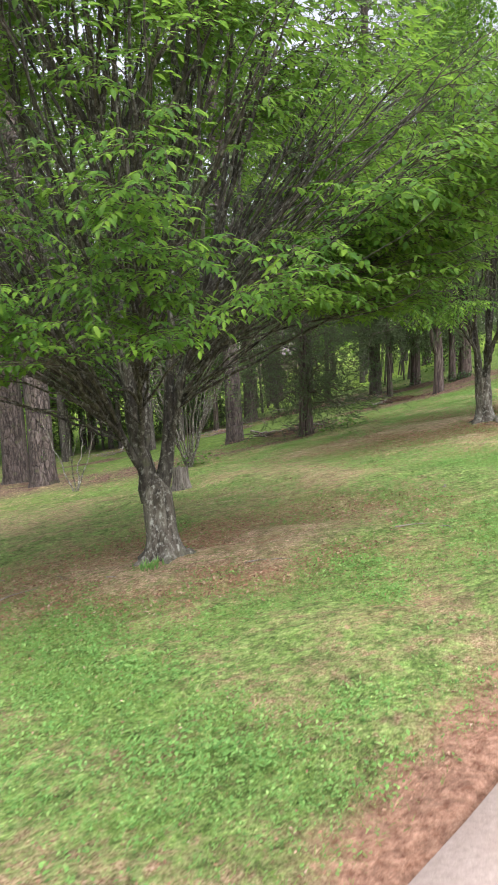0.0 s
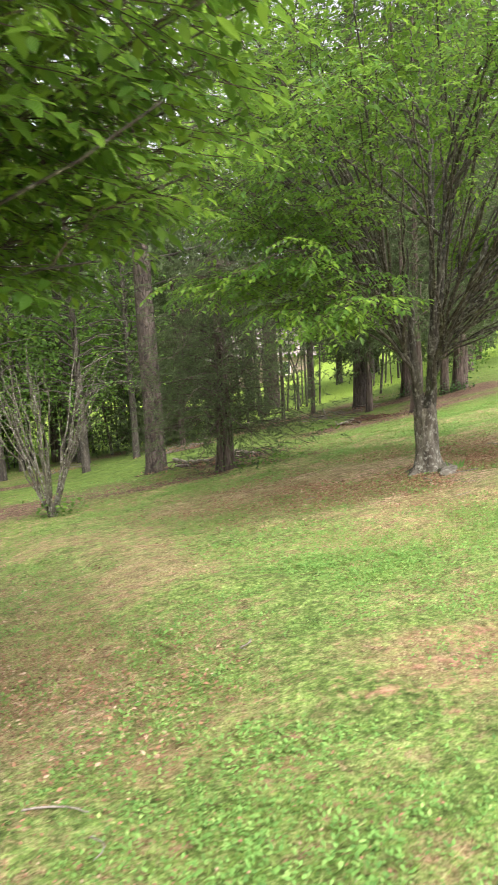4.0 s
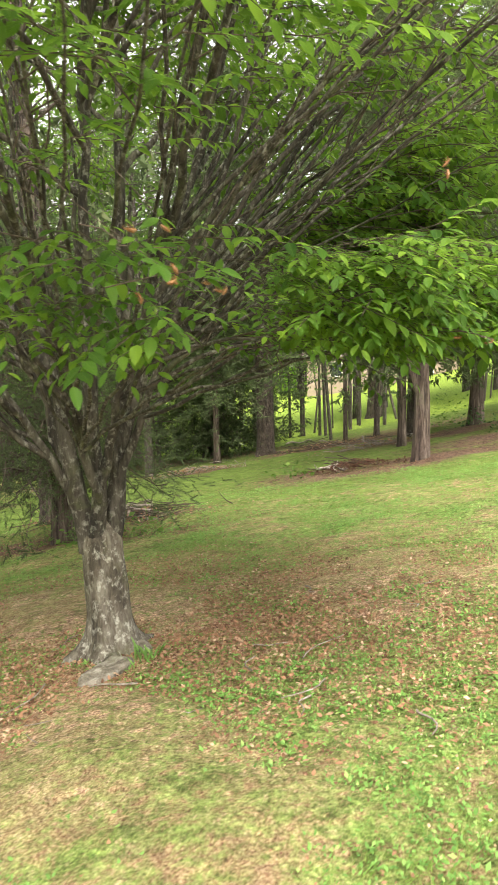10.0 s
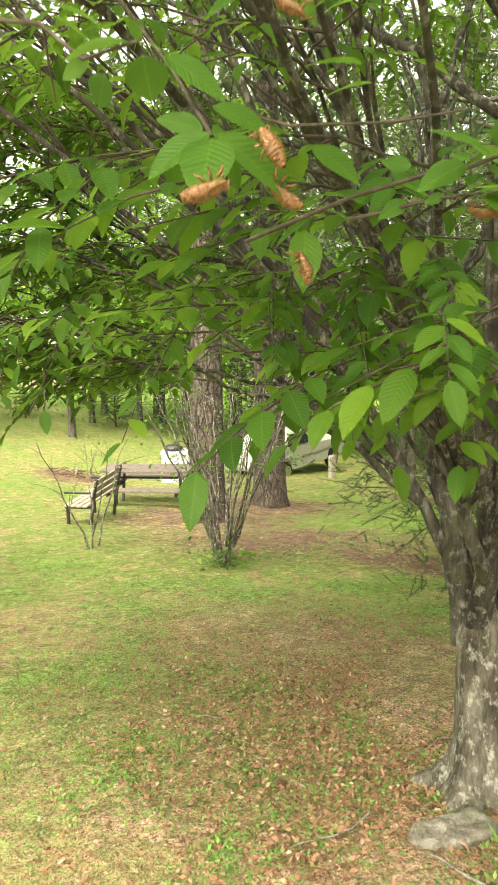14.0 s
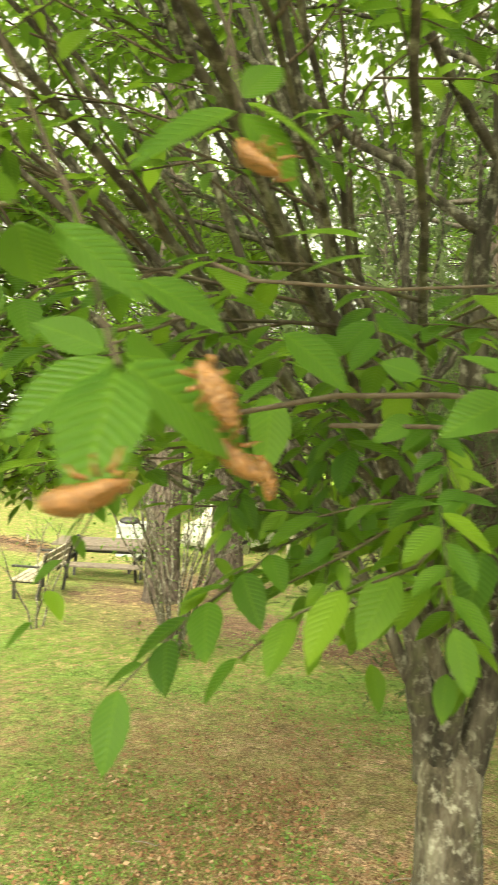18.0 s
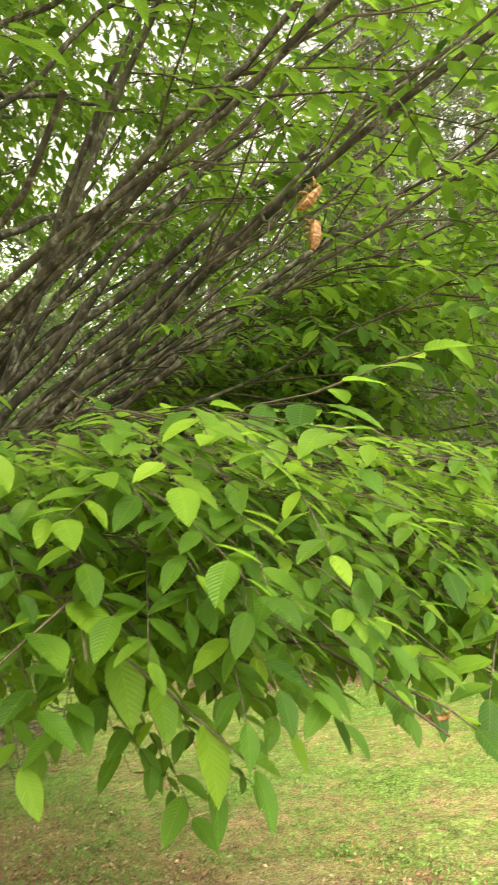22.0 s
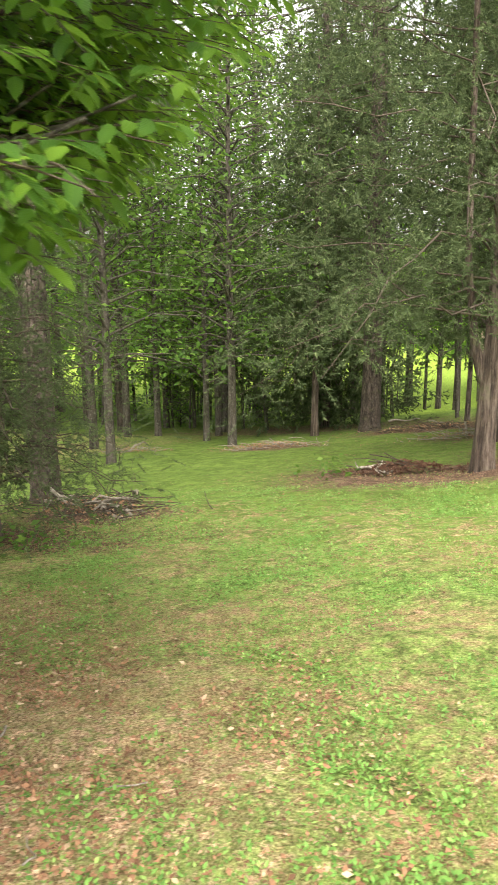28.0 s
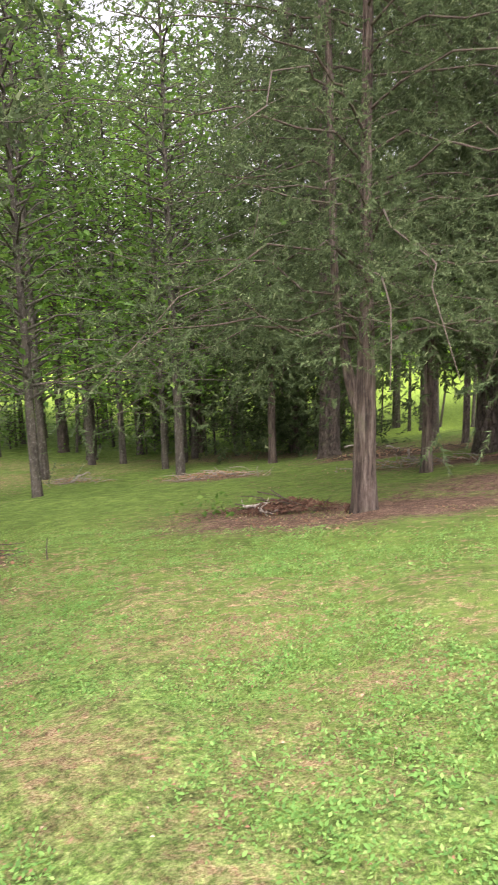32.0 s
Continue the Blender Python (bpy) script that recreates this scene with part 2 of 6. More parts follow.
def leafy(name, low, high, tip, through=0.35, veins=False, gloss=0.45):
    """Leaf: colour by piece, light shining through, side veins along its own length."""
    m, nt, b = material(name, gloss)
    info = nt.nodes.new("ShaderNodeNewGeometry")
    col = ramp(nt, info.outputs["Random Per Island"], (0.0, low), (0.4, high), (0.8, high), (1.0, tip))
    big = noisy(nt, coords(nt), 1.3, 2)
    col = mixed(nt, math_node(nt, "MULTIPLY", big, 0.5), col, low)
    if veins:  # sprays of new growth are lighter
        fresh = ramp(nt, noisy(nt, coords(nt), 2.6, 3), (0.49, (0.0,)), (0.67, (0.55,)))
        col = mixed(nt, fresh, col, tip)
        uvn = nt.nodes.new("ShaderNodeUVMap")
        uvn.uv_map = "leaf"
        sep = nt.nodes.new("ShaderNodeSeparateXYZ")
        nt.links.new(uvn.outputs[0], sep.inputs[0])
        off = math_node(nt, "ABSOLUTE", sep.outputs[0])
        slope = math_node(nt, "SUBTRACT", sep.outputs[1], math_node(nt, "MULTIPLY", off, 1.0))
        wave = math_node(nt, "SINE", math_node(nt, "MULTIPLY", slope, 38.0))
        line = math_node(nt, "POWER", math_node(nt, "ABSOLUTE", wave), 0.35)
        rib = math_node(nt, "LESS_THAN", off, 0.012)
        fine = math_node(nt, "MULTIPLY", math_node(nt, "SUBTRACT", 1.0, line), 0.2)
        col = mixed(nt, math_node(nt, "MAXIMUM", fine, math_node(nt, "MULTIPLY", rib, 0.2)), col, tip)
        bumped(nt, b, line, 0.5, 0.003)
    nt.links.new(col, b.inputs["Base Color"])
    b.inputs["Specular IOR Level"].default_value = 0.24
    tr = node(nt, "BsdfTranslucent")
    lit = mixed(nt, 0.4, col, tip)
    nt.links.new(lit, tr.inputs["Color"])
    mx = node(nt, "MixShader", Fac=through)
    out = nt.nodes["Material Output"]
    nt.links.new(b.outputs[0], mx.inputs[1])
    nt.links.new(tr.outputs[0], mx.inputs[2])
    nt.links.new(mx.outputs[0], out.inputs["Surface"])
    return m


def plain(name, col, rough=0.7, vary=0.25, scale=9, metal=0.0, stretch=(1, 1, 1), bump=0.2):
    m, nt, b = material(name, rough)
    n = noisy(nt, coords(nt, stretch), scale, 5)
    dark = tuple(c * (1 - vary) for c in col)
    pale_ = tuple(min(1, c * (1 + vary)) for c in col)
    nt.links.new(ramp(nt, n, (0.3, dark), (0.7, pale_)), b.inputs["Base Color"])
    b.inputs["Metallic"].default_value = metal
    if bump:
        bumped(nt, b, n, bump, 0.01)
    return m


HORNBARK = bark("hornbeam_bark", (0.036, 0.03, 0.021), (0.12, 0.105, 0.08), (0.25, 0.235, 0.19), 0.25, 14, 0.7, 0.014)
# the hornbeam bark again, darkened: the crown's shade is put into its colour
SHADEDBARK = bark("shaded_limb_bark", (0.014, 0.012, 0.009), (0.055, 0.048, 0.036), (0.135, 0.125, 0.1), 0.2, 14, 0.4, 0.012)
TWIGBARK = bark("twig_bark", (0.035, 0.026, 0.018), (0.075, 0.056, 0.04), (0.13, 0.105, 0.08), 0.3, 25, 0.1, 0.006)
PINEBARK = bark("pine_bark", (0.025, 0.018, 0.014), (0.10, 0.076, 0.062), (0.2, 0.165, 0.14), 0.22, 12, 0.12, 0.05, 12.0)
CEDARBARK = bark("cedar_bark", (0.02, 0.013, 0.01), (0.105, 0.075, 0.06), (0.27, 0.22, 0.185), 0.09, 17, 0.06, 0.07)
DARKBARK = bark("dark_bark", (0.03, 0.025, 0.02), (0.07, 0.06, 0.048), (0.14, 0.12, 0.1), 0.15, 12, 0.25, 0.03)
HORNLEAF = leafy("hornbeam_leaf", (0.02, 0.073, 0.017), (0.08, 0.198, 0.033), (0.29, 0.485, 0.058), 0.55, True, 0.42)
WOODLEAF = leafy("woodland_leaf", (0.036, 0.09, 0.018), (0.105, 0.22, 0.04), (0.26, 0.42, 0.08), 0.48)
# lit copy of the woodland leaf: sunlight is mixed into its colours
SUNLEAF = leafy("sunlit_woodland_leaf", (0.08, 0.2, 0.02), (0.16, 0.34, 0.03), (0.3, 0.5, 0.05), 0.45)
CEDARLEAF = leafy("cedar_scale_leaf", (0.026, 0.045, 0.02), (0.095, 0.14, 0.06), (0.25, 0.3, 0.15), 0.36, False, 0.8)
GRASSLEAF = leafy("grass_blade", (0.10, 0.21, 0.035), (0.21, 0.35, 0.075), (0.47, 0.44, 0.22), 0.35, False, 0.75)
CLOVERLEAF = leafy("clover_leaf", (0.075, 0.18, 0.045), (0.2, 0.4, 0.095), (0.42, 0.6, 0.19), 0.35, False, 0.75)
IVYLEAF = leafy("ivy_leaf", (0.02, 0.06, 0.015), (0.04, 0.12, 0.02), (0.08, 0.2, 0.04), 0.25, False, 0.35)
LITTER = leafy("dry_leaf", (0.1, 0.05, 0.03), (0.4, 0.22, 0.13), (0.7, 0.54, 0.38), 0.15, False, 0.85)
PALEWOOD = bark("bleached_wood", (0.15, 0.13, 0.105), (0.42, 0.385, 0.33), (0.62, 0.58, 0.52), 0.1, 20, 0.0, 0.01)
DEADWOOD = bark("dead_wood", (0.12, 0.1, 0.08), (0.28, 0.25, 0.21), (0.46, 0.43, 0.38), 0.1, 20, 0.0, 0.01)


def ground_material():
    m, nt, b = material("lawn", 0.95)
    v = coords(nt)
    n_big, n_mid = noisy(nt, v, 0.5, 4, 0.6, 0.3), noisy(nt, v, 2.6, 5, 0.65)
    n_fine, n_grit = noisy(nt, v, 22, 6, 0.75), noisy(nt, v, 75, 4, 0.75)
    n_tuft = noisy(nt, v, 11, 6, 0.75, 0.5)
    green = ramp(nt, n_fine, (0.34, (0.085, 0.15, 0.03)), (0.5, (0.2, 0.32, 0.075)), (0.66, (0.38, 0.47, 0.17)))
    # noise multiplied into the green: grain, and painted shade between grass clumps
    grit_shade = ramp(nt, n_grit, (0.34, (0.5,)), (0.62, (1.2,)))
    green = mixed(nt, 0.8, green, grit_shade, "MULTIPLY")
    green = mixed(nt, 0.9, green, ramp(nt, noisy(nt, v, 27, 5, 0.7, 0.6), (0.36, (0.55,)), (0.58, (1.15,))), "MULTIPLY")
    dry = ramp(nt, n_grit, (0.36, (0.15, 0.078, 0.045)), (0.5, (0.4, 0.27, 0.155)), (0.63, (0.6, 0.46, 0.29)))
    green = mixed(nt, 0.85, green, ramp(nt, noisy(nt, v, 8, 5, 0.8, 0.8), (0.38, (0.6,)), (0.6, (1.22,))), "MULTIPLY")
    dry = mixed(nt, ramp(nt, n_tuft, (0.38, (0.0,)), (0.6, (0.7,))), dry, green)
    straw = ramp(nt, n_grit, (0.36, (0.15, 0.078, 0.05)), (0.5, (0.5, 0.325, 0.215)), (0.62, (0.78, 0.58, 0.42)))
    straw = mixed(nt, 0.9, straw, ramp(nt, noisy(nt, v, 30, 5, 0.75, 0.7), (0.38, (0.5,)), (0.58, (1.25,))), "MULTIPLY")
    straw = mixed(nt, ramp(nt, noisy(nt, v, 16, 5, 0.75, 0.6), (0.47, (0.0,)), (0.6, (0.85,))), straw, green)
    clay = ramp(nt, n_fine, (0.36, (0.2, 0.095, 0.055)), (0.62, (0.5, 0.3, 0.2)))
    # darker green for far grass, and for tree shade painted onto the lawn
    meadow_shade = ramp(nt, n_mid, (0.3, (0.085, 0.15, 0.03)), (0.7, (0.18, 0.265, 0.06)))
    weeds = nt.nodes.new("ShaderNodeAttribute")
    weeds.attribute_name = "weedy"
    # open field in lighter yellow-green, with the sunlight on it put into the colour
    field = ramp(nt, n_fine, (0.35, (0.1, 0.19, 0.025)), (0.5, (0.22, 0.34, 0.05)), (0.65, (0.34, 0.46, 0.09)))
    patch = math_node(nt, "ADD", weeds.outputs["Fac"], math_node(nt, "MULTIPLY", math_node(nt, "SUBTRACT", n_tuft, 0.5), 2.4))
    patch = math_node(nt, "ADD", patch, math_node(nt, "MULTIPLY", math_node(nt, "SUBTRACT", n_big, 0.5), 0.5))
    col = mixed(nt, ramp(nt, patch, (0.12, (0.0,)), (0.78, (1.0,))), dry, green)
    pine_straw = ramp(nt, n_grit, (0.36, (0.055, 0.031, 0.022)), (0.5, (0.17, 0.105, 0.075)), (0.64, (0.33, 0.23, 0.17)))
    pine_straw = mixed(nt, 0.8, pine_straw, ramp(nt, noisy(nt, v, 9, 5, 0.8, 0.7), (0.4, (0.55,)), (0.6, (1.2,))), "MULTIPLY")
    for name, other in (("meadow_shade", meadow_shade), ("field", field), ("litter", straw), ("straw", pine_straw), ("bare", clay)):
        at = nt.nodes.new("ShaderNodeAttribute")
        at.attribute_name = name
        edge = math_node(nt, "ADD", at.outputs["Fac"], math_node(nt, "MULTIPLY", math_node(nt, "SUBTRACT", n_mid, 0.5), 1.0))
        edge = math_node(nt, "ADD", edge, math_node(nt, "MULTIPLY", math_node(nt, "SUBTRACT", n_tuft, 0.5), 1.7))
        col = mixed(nt, ramp(nt, edge, (0.34, (0.0,)), (0.66, (1.0,))), col, other)
    col = mixed(nt, 1.0, col, ramp(nt, noisy(nt, v, 5.5, 8, 0.85, 0.5), (0.38, (0.62,)), (0.5, (1.0,)), (0.62, (1.3,))), "MULTIPLY")
    nt.links.new(col, b.inputs["Base Color"])
    b.inputs["Specular IOR Level"].default_value = 0.15
    bumped(nt, b, math_node(nt, "ADD", n_fine, math_node(nt, "MULTIPLY", n_grit, 0.6)), 0.9, 0.04)
    return m


# ---- ground, driveway ----
def off_edge(x, y):
    """Metres onto the driveway from its grass edge."""
    return (x - EDGE[0]) * ALONG[1] - (y - EDGE[1]) * ALONG[0]


def blob(x, y, cx, cy, rx, ry, turn=0.0):
    c, s = math.cos(radians(turn)), math.sin(radians(turn))
    u, v = ((x - cx) * c + (y - cy) * s) / rx, (-(x - cx) * s + (y - cy) * c) / ry
    return np.exp(-(u * u + v * v) * 0.7)


def litter_at(x, y, which=""):
    """How far dead leaves and straw cover the ground, 0 to 1."""
    under_trees = ((*TREE_A, 1.9, 1.4, 0, 0.66), (0.8, 7.3, 1.3, 1.1, 20, 0.5), (0.15, 9.94, 2.0, 1.0, 30, 0.42), (*TREE_B, 2.3, 1.8, 20, 0.68), (5.4, 12.9, 1.5, 1.7, 0, 0.6), (2.2, 13.9, 2.4, 0.9, 35, 0.5))
    straw_beds = ((5.2, 20.8, 2.2, 0.9, 15, 1.1), (7.0, 23.4, 2.2, 1.3, 35, 0.9), (3.5, 21.2, 1.2, 0.6, 10, 0.85), (5.6, 26.4, 2.6, 1.2, 20, 0.85), (0.6, 16.6, 2.6, 0.75, 10, 0.95), (-2.2, 16.4, 2.6, 1.7, 30, 0.75),
                  (1.5, 18.0, 1.1, 0.5, 10, 1.0), (-0.8, 26.4, 1.5, 0.7, 0, 0.9), (2.1, 29.5, 2.2, 1.2, 0, 0.9), (-4.9, 16.6, 2.4, 1.8, 0, 0.7), (-6.0, 18.8, 2.2, 1.6, 0, 0.75), (-12.5, 17.2, 1.8, 0.8, 0, 0.9),
                  (-5.0, 22.5, 1.6, 0.7, 0, 0.8), (4.2, 31.0, 3.0, 2.0, 0, 0.7), (-3.0, 33.0, 6.0, 2.5, 0, 0.7))
    beds = under_trees + straw_beds if not which else under_trees if which == "litter" else straw_beds
    out = np.zeros(np.broadcast(x, y).shape)
    for cx, cy, rx, ry, turn, k in beds:
        out = np.maximum(out, k * blob(x, y, cx, cy, rx, ry, turn))
    return out


def bare_at(x, y):
    d = off_edge(x, y)
    side = np.clip((d + 0.6) / 0.55, 0, 1) * np.clip((3.35 - d) / 0.55, 0, 1)
    for cx, cy, r, k in ((3.1, 7.2, 0.7, 0.5), (1.9, 6.6, 0.6, 0.45), (-0.1, 5.6, 0.35, 0.5), (6.1, 12.6, 0.4, 0.3), (6.9, 15.2, 0.5, 0.34), (5.9, 16.6, 0.4, 0.34), (0.9, 4.4, 0.4, 0.4), (1.7, 5.1, 0.45, 0.42), (1.1, 5.7, 0.4, 0.4), (2.6, 6.1, 0.4, 0.38), (4.6, 9.4, 0.4, 0.36), (3.4, 9.9, 0.4, 0.36)):
        side = np.maximum(side, k * blob(x, y, cx, cy, r, r))
    return side


def weedy_at(x, y):
    """How far clover and green weeds cover the lawn, 0 to 1; thin under the trees."""
    strip = np.exp(-(((off_edge(x, y) + 1.5) / 1.5) ** 2))
    past = np.exp(-(((x - 8.0) / 2.2) ** 2 + ((y - 15.0) / 2.6) ** 2))
    lean = 0.435 + 0.125 * np.maximum(strip, past) - 0.13 * litter_at(x, y, "litter") - 0.12 * bare_at(x, y)
    return np.clip((0.55 * patchy(x, y, 1.3, 4) + 0.45 * patchy(x, y, 0.34, 9) + lean - 1.0) / 0.42 + 0.55, 0, 1)


def graded(lo, hi, step, far, grow=1.22):
    a = list(np.arange(lo, hi + step / 2, step))
    s = step
    while a[-1] < far:
        s *= grow
        a.append(a[-1] + s)
    s = step
    while a[0] > -far:
        s *= grow
        a.insert(0, a[0] - s)
    return np.array(a)


def build_ground():
    xs, ys = graded(-5, 12, 0.12, 900), graded(-1, 24, 0.12, 900)
    x, y = np.meshgrid(xs, ys, indexing="ij")
    rng = np.random.default_rng(3)
    z = gz(x, y)
    for lam, amp in ((1.9, 0.025), (0.7, 0.012), (0.33, 0.007)):
        a = rng.uniform(0, 6.28, 8)
        for k in range(4):
            w = 6.28 / lam / (1 + 0.23 * k)
            z += amp * 0.5 * np.sin(w * (x * math.cos(a[k]) + y * math.sin(a[k])) + a[k + 4])
    z -= 0.06 * (off_edge(x, y) > 0.05) * (off_edge(x, y) < 2.7)
    n, m = x.shape
    i, j = np.meshgrid(np.arange(n - 1), np.arange(m - 1), indexing="ij")
    f = np.stack([i * m + j, (i + 1) * m + j, (i + 1) * m + j + 1, i * m + j + 1], -1).reshape(-1, 4)
    me = mesh_np("ground", np.stack([x, y, z], -1).reshape(-1, 3), f, ground_material())
    # first mask: far grass, plus painted tree shade past the second hornbeam and leftward
    for name, val in (("meadow_shade", np.minimum(0.9, np.maximum(np.clip((y - 31.5 + 0.25 * np.abs(x - 3)) / 4, 0, 1) * 0.9, 0.74 * np.clip((y - 13.5) / 6, 0, 1) * np.clip((x + 6) / 4, 0, 1) + 0.5 * np.clip((1.5 - x) / 3, 0, 1) * np.clip((y - 10.5) / 2, 0, 1)))), ("litter", litter_at(x, y, "litter")), ("straw", litter_at(x, y, "straw")), ("bare", bare_at(x, y)), ("weedy", weedy_at(x, y)), ("field", np.clip((y - 36.0 - 0.25 * np.maximum(0, -x - 5)) / 4, 0, 1.2))):
        at = me.attributes.new(name, "FLOAT", "POINT")
        at.data.foreach_set("value", val.astype(np.float32).ravel())
    tagged(new("ground", me), "sloping mown lawn with clover, dry patches and brown leaf litter", "lawn", kind="structure")


build_ground()


def build_driveway():
    m, nt, b = material("driveway_concrete", 0.9)
    v = coords(nt)
    col = ramp(nt, noisy(nt, v, 40, 6, 0.7), (0.3, (0.50, 0.38, 0.31)), (0.6, (0.66, 0.53, 0.45)), (0.8, (0.72, 0.62, 0.54)))
    col = mixed(nt, ramp(nt, noisy(nt, v, 1.5, 4), (0.5, (0.0,)), (0.75, (0.5,))), col, (0.5, 0.33, 0.24))
    nt.links.new(col, b.inputs["Base Color"])
    bumped(nt, b, noisy(nt, v, 90, 3), 0.4, 0.006)
    s, w = np.arange(-30, 70.01, 0.35), np.array([0.0, 0.02, 0.7, 1.4, 2.1, 2.73, 2.75])
    x = EDGE[0] + s[:, None] * ALONG[0] + (w[None] + 0.05 * np.sin(s * 1.7)[:, None]) * ALONG[1]
    y = EDGE[1] + s[:, None] * ALONG[1] - (w[None] + 0.05 * np.sin(s * 1.7)[:, None]) * ALONG[0]
    z = gz(x, y) + 0.02
    z[:, 0] -= 0.12
    z[:, -1] -= 0.12
    n, k = x.shape
    i, j = np.meshgrid(np.arange(n - 1), np.arange(k - 1), indexing="ij")
    f = np.stack([i * k + j, i * k + j + 1, (i + 1) * k + j + 1, (i + 1) * k + j], -1).reshape(-1, 4)
    tagged(new("driveway", mesh_np("driveway", np.stack([x, y, z], -1).reshape(-1, 3), f, m)), "pinkish worn concrete driveway with a dirt edge", "driveway", kind="structure")


build_driveway()


# ---- leaves ----
def low_leaf():
    """A folded leaf of eight triangles, one long, along +y, facing +z."""
    v = np.array([(0, 0, 0), (-0.19, 0.28, 0.04), (0, 0.33, -0.01), (0.19, 0.28, 0.04), (-0.18, 0.64, 0.02), (0, 0.68, -0.05), (0.18, 0.64, 0.02), (0, 1, -0.16)])
    f = np.array([(0, 2, 1), (0, 3, 2), (1, 2, 5), (1, 5, 4), (2, 3, 6), (2, 6, 5), (4, 5, 7), (5, 6, 7)])
    return v, f, v[:, :2].copy()


def fine_leaf(teeth=5):
    """A hornbeam leaf with a toothed edge and pleats between its side veins."""
    rows = 2 * teeth + 1
    v, f = [], []
    for i in range(rows + 1):
        u = i / rows
        w = 0.225 * math.sin(math.pi * min(1, u**0.84)) ** 0.92 * (1.04 - 0.1 * u) if 0 < u < 1 else 0.0
        tooth = (0.02 if i % 2 else -0.012) * (w > 0.02)
        for c in (-1, -0.5, 0, 0.5, 1):
            x = c * w + math.copysign(tooth, c) * (abs(c) == 1)
            lift = 0.055 * abs(c) * w / 0.27 + 0.008 * abs(math.sin((u - abs(x)) * 38)) * (0 < abs(c) < 1)
            v.append((x, u + (0.014 if i % 2 else 0) * (abs(c) == 1), lift - 0.2 * u * u))
    for i in range(rows):
        for c in range(4):
            a = i * 5 + c
            f += [(a, a + 1, a + 6), (a, a + 6, a + 5)]
    v = np.array(v)
    return v, np.array(f), v[:, :2].copy()


def frames_for(d, n):
    """Turns with +y along d and +z near n, one a row."""
    d = d / (np.linalg.norm(d, axis=1)[:, None] + 1e-9)
    x = np.cross(d, n)
    x /= np.linalg.norm(x, axis=1)[:, None] + 1e-9
    return np.stack([x, d, np.cross(x, d)], -1)


def strew(template, at, d, n, size):
    """Copies of a small template at many places, as one array of places and faces."""
    v, f, uv = template
    r = frames_for(d, n)
    out = at[:, None] + np.einsum("nij,kj->nki", r, v) * size[:, None, None]
    k = len(v)
    return out.reshape(-1, 3), (f[None] + (np.arange(len(at)) * k)[:, None, None]).reshape(-1, f.shape[1]), np.tile(uv, (len(at), 1))


def mid_leaf():
    """A smooth oval leaf of twenty triangles, arched along its length."""
    v, f = [], []
    for i in range(6):
        u = i / 5
        w = (0.0, 0.17, 0.22, 0.205, 0.13, 0.0)[i]
        v += [(-w, u, 0.22 * w - 0.15 * u * u), (0, u, -0.15 * u * u), (w, u, 0.22 * w - 0.15 * u * u)]
    for i in range(5):
        for c in (0, 1):
            a = i * 3 + c
            f += [(a, a + 1, a + 4), (a, a + 4, a + 3)]
    v = np.array(v)
    return v, np.array(f), v[:, :2].copy()


LOW, FINE, MID, FINEST = low_leaf(), fine_leaf(), mid_leaf(), fine_leaf(13)
# the strip of lawn past the two trees, where leaves are met at arm's length
STRIP = np.array([(1.1, 2.0, 1.5), (1.7, 3.0, 1.5), (2.3, 3.8, 1.5), (2.8, 4.5, 1.5), (3.6, 5.3, 1.5), (5.3, 7.5, 1.5), (6.1, 8.6, 1.5), (6.6, 9.7, 1.5), (7.3, 11.2, 1.6), (7.7, 11.9, 1.6)])
SLIM = (np.array([(0, 0, 0), (-0.22, 0.46, 0.05), (0, 0.5, -0.03), (0.22, 0.46, 0.05), (0, 1, -0.13)]), np.array([(0, 2, 1), (0, 3, 2), (1, 2, 4), (2, 3, 4)]), np.array([(0, 0), (-0.25, 0.46), (0, 0.5), (0.25, 0.46), (0, 1)]))


def twig_leaves(line, rng, step=0.032, size=0.085, flat=0.85, droop=0.0):
    """Alternate leaves along a twig that lies out from a trunk at the origin: places, headings, normals, sizes."""
    seg = np.diff(line, axis=0)
    length = np.linalg.norm(seg, axis=1).sum()
    n = max(3, int(length / step))
    t = np.linspace(0.12, 1, n)
    s = np.linspace(0, 1, len(line))
    p = np.stack([np.interp(t, s, line[:, k]) for k in range(3)], -1)
    d = line[-1] - line[0]
    d = d / np.linalg.norm(d)
    side = np.cross(d, (0, 0, 1))
    side /= np.linalg.norm(side) + 1e-9
    sign = np.where(np.arange(n) % 2, 1.0, -1.0)[:, None]
    head = 0.62 * d + 0.8 * sign * side * (1 - 0.75 * (t[:, None] > 0.97))
    head = head + rng.normal(0, 0.16, (n, 3))
    head[:, 2] -= rng.uniform(-0.12, 0.24, n)
    nor = np.array([0, 0, 1.0]) * flat + rng.normal(0, 0.13, (n, 3))
    if droop:
        out = p * (1, 1, 0) / (np.linalg.norm(p[:, :2], axis=1)[:, None] + 1e-6)
        head += 0.35 * droop * out - (0, 0, droop)
        nor += out * droop
    return p, head, nor, size * rng.uniform(0.72, 1.2, n)


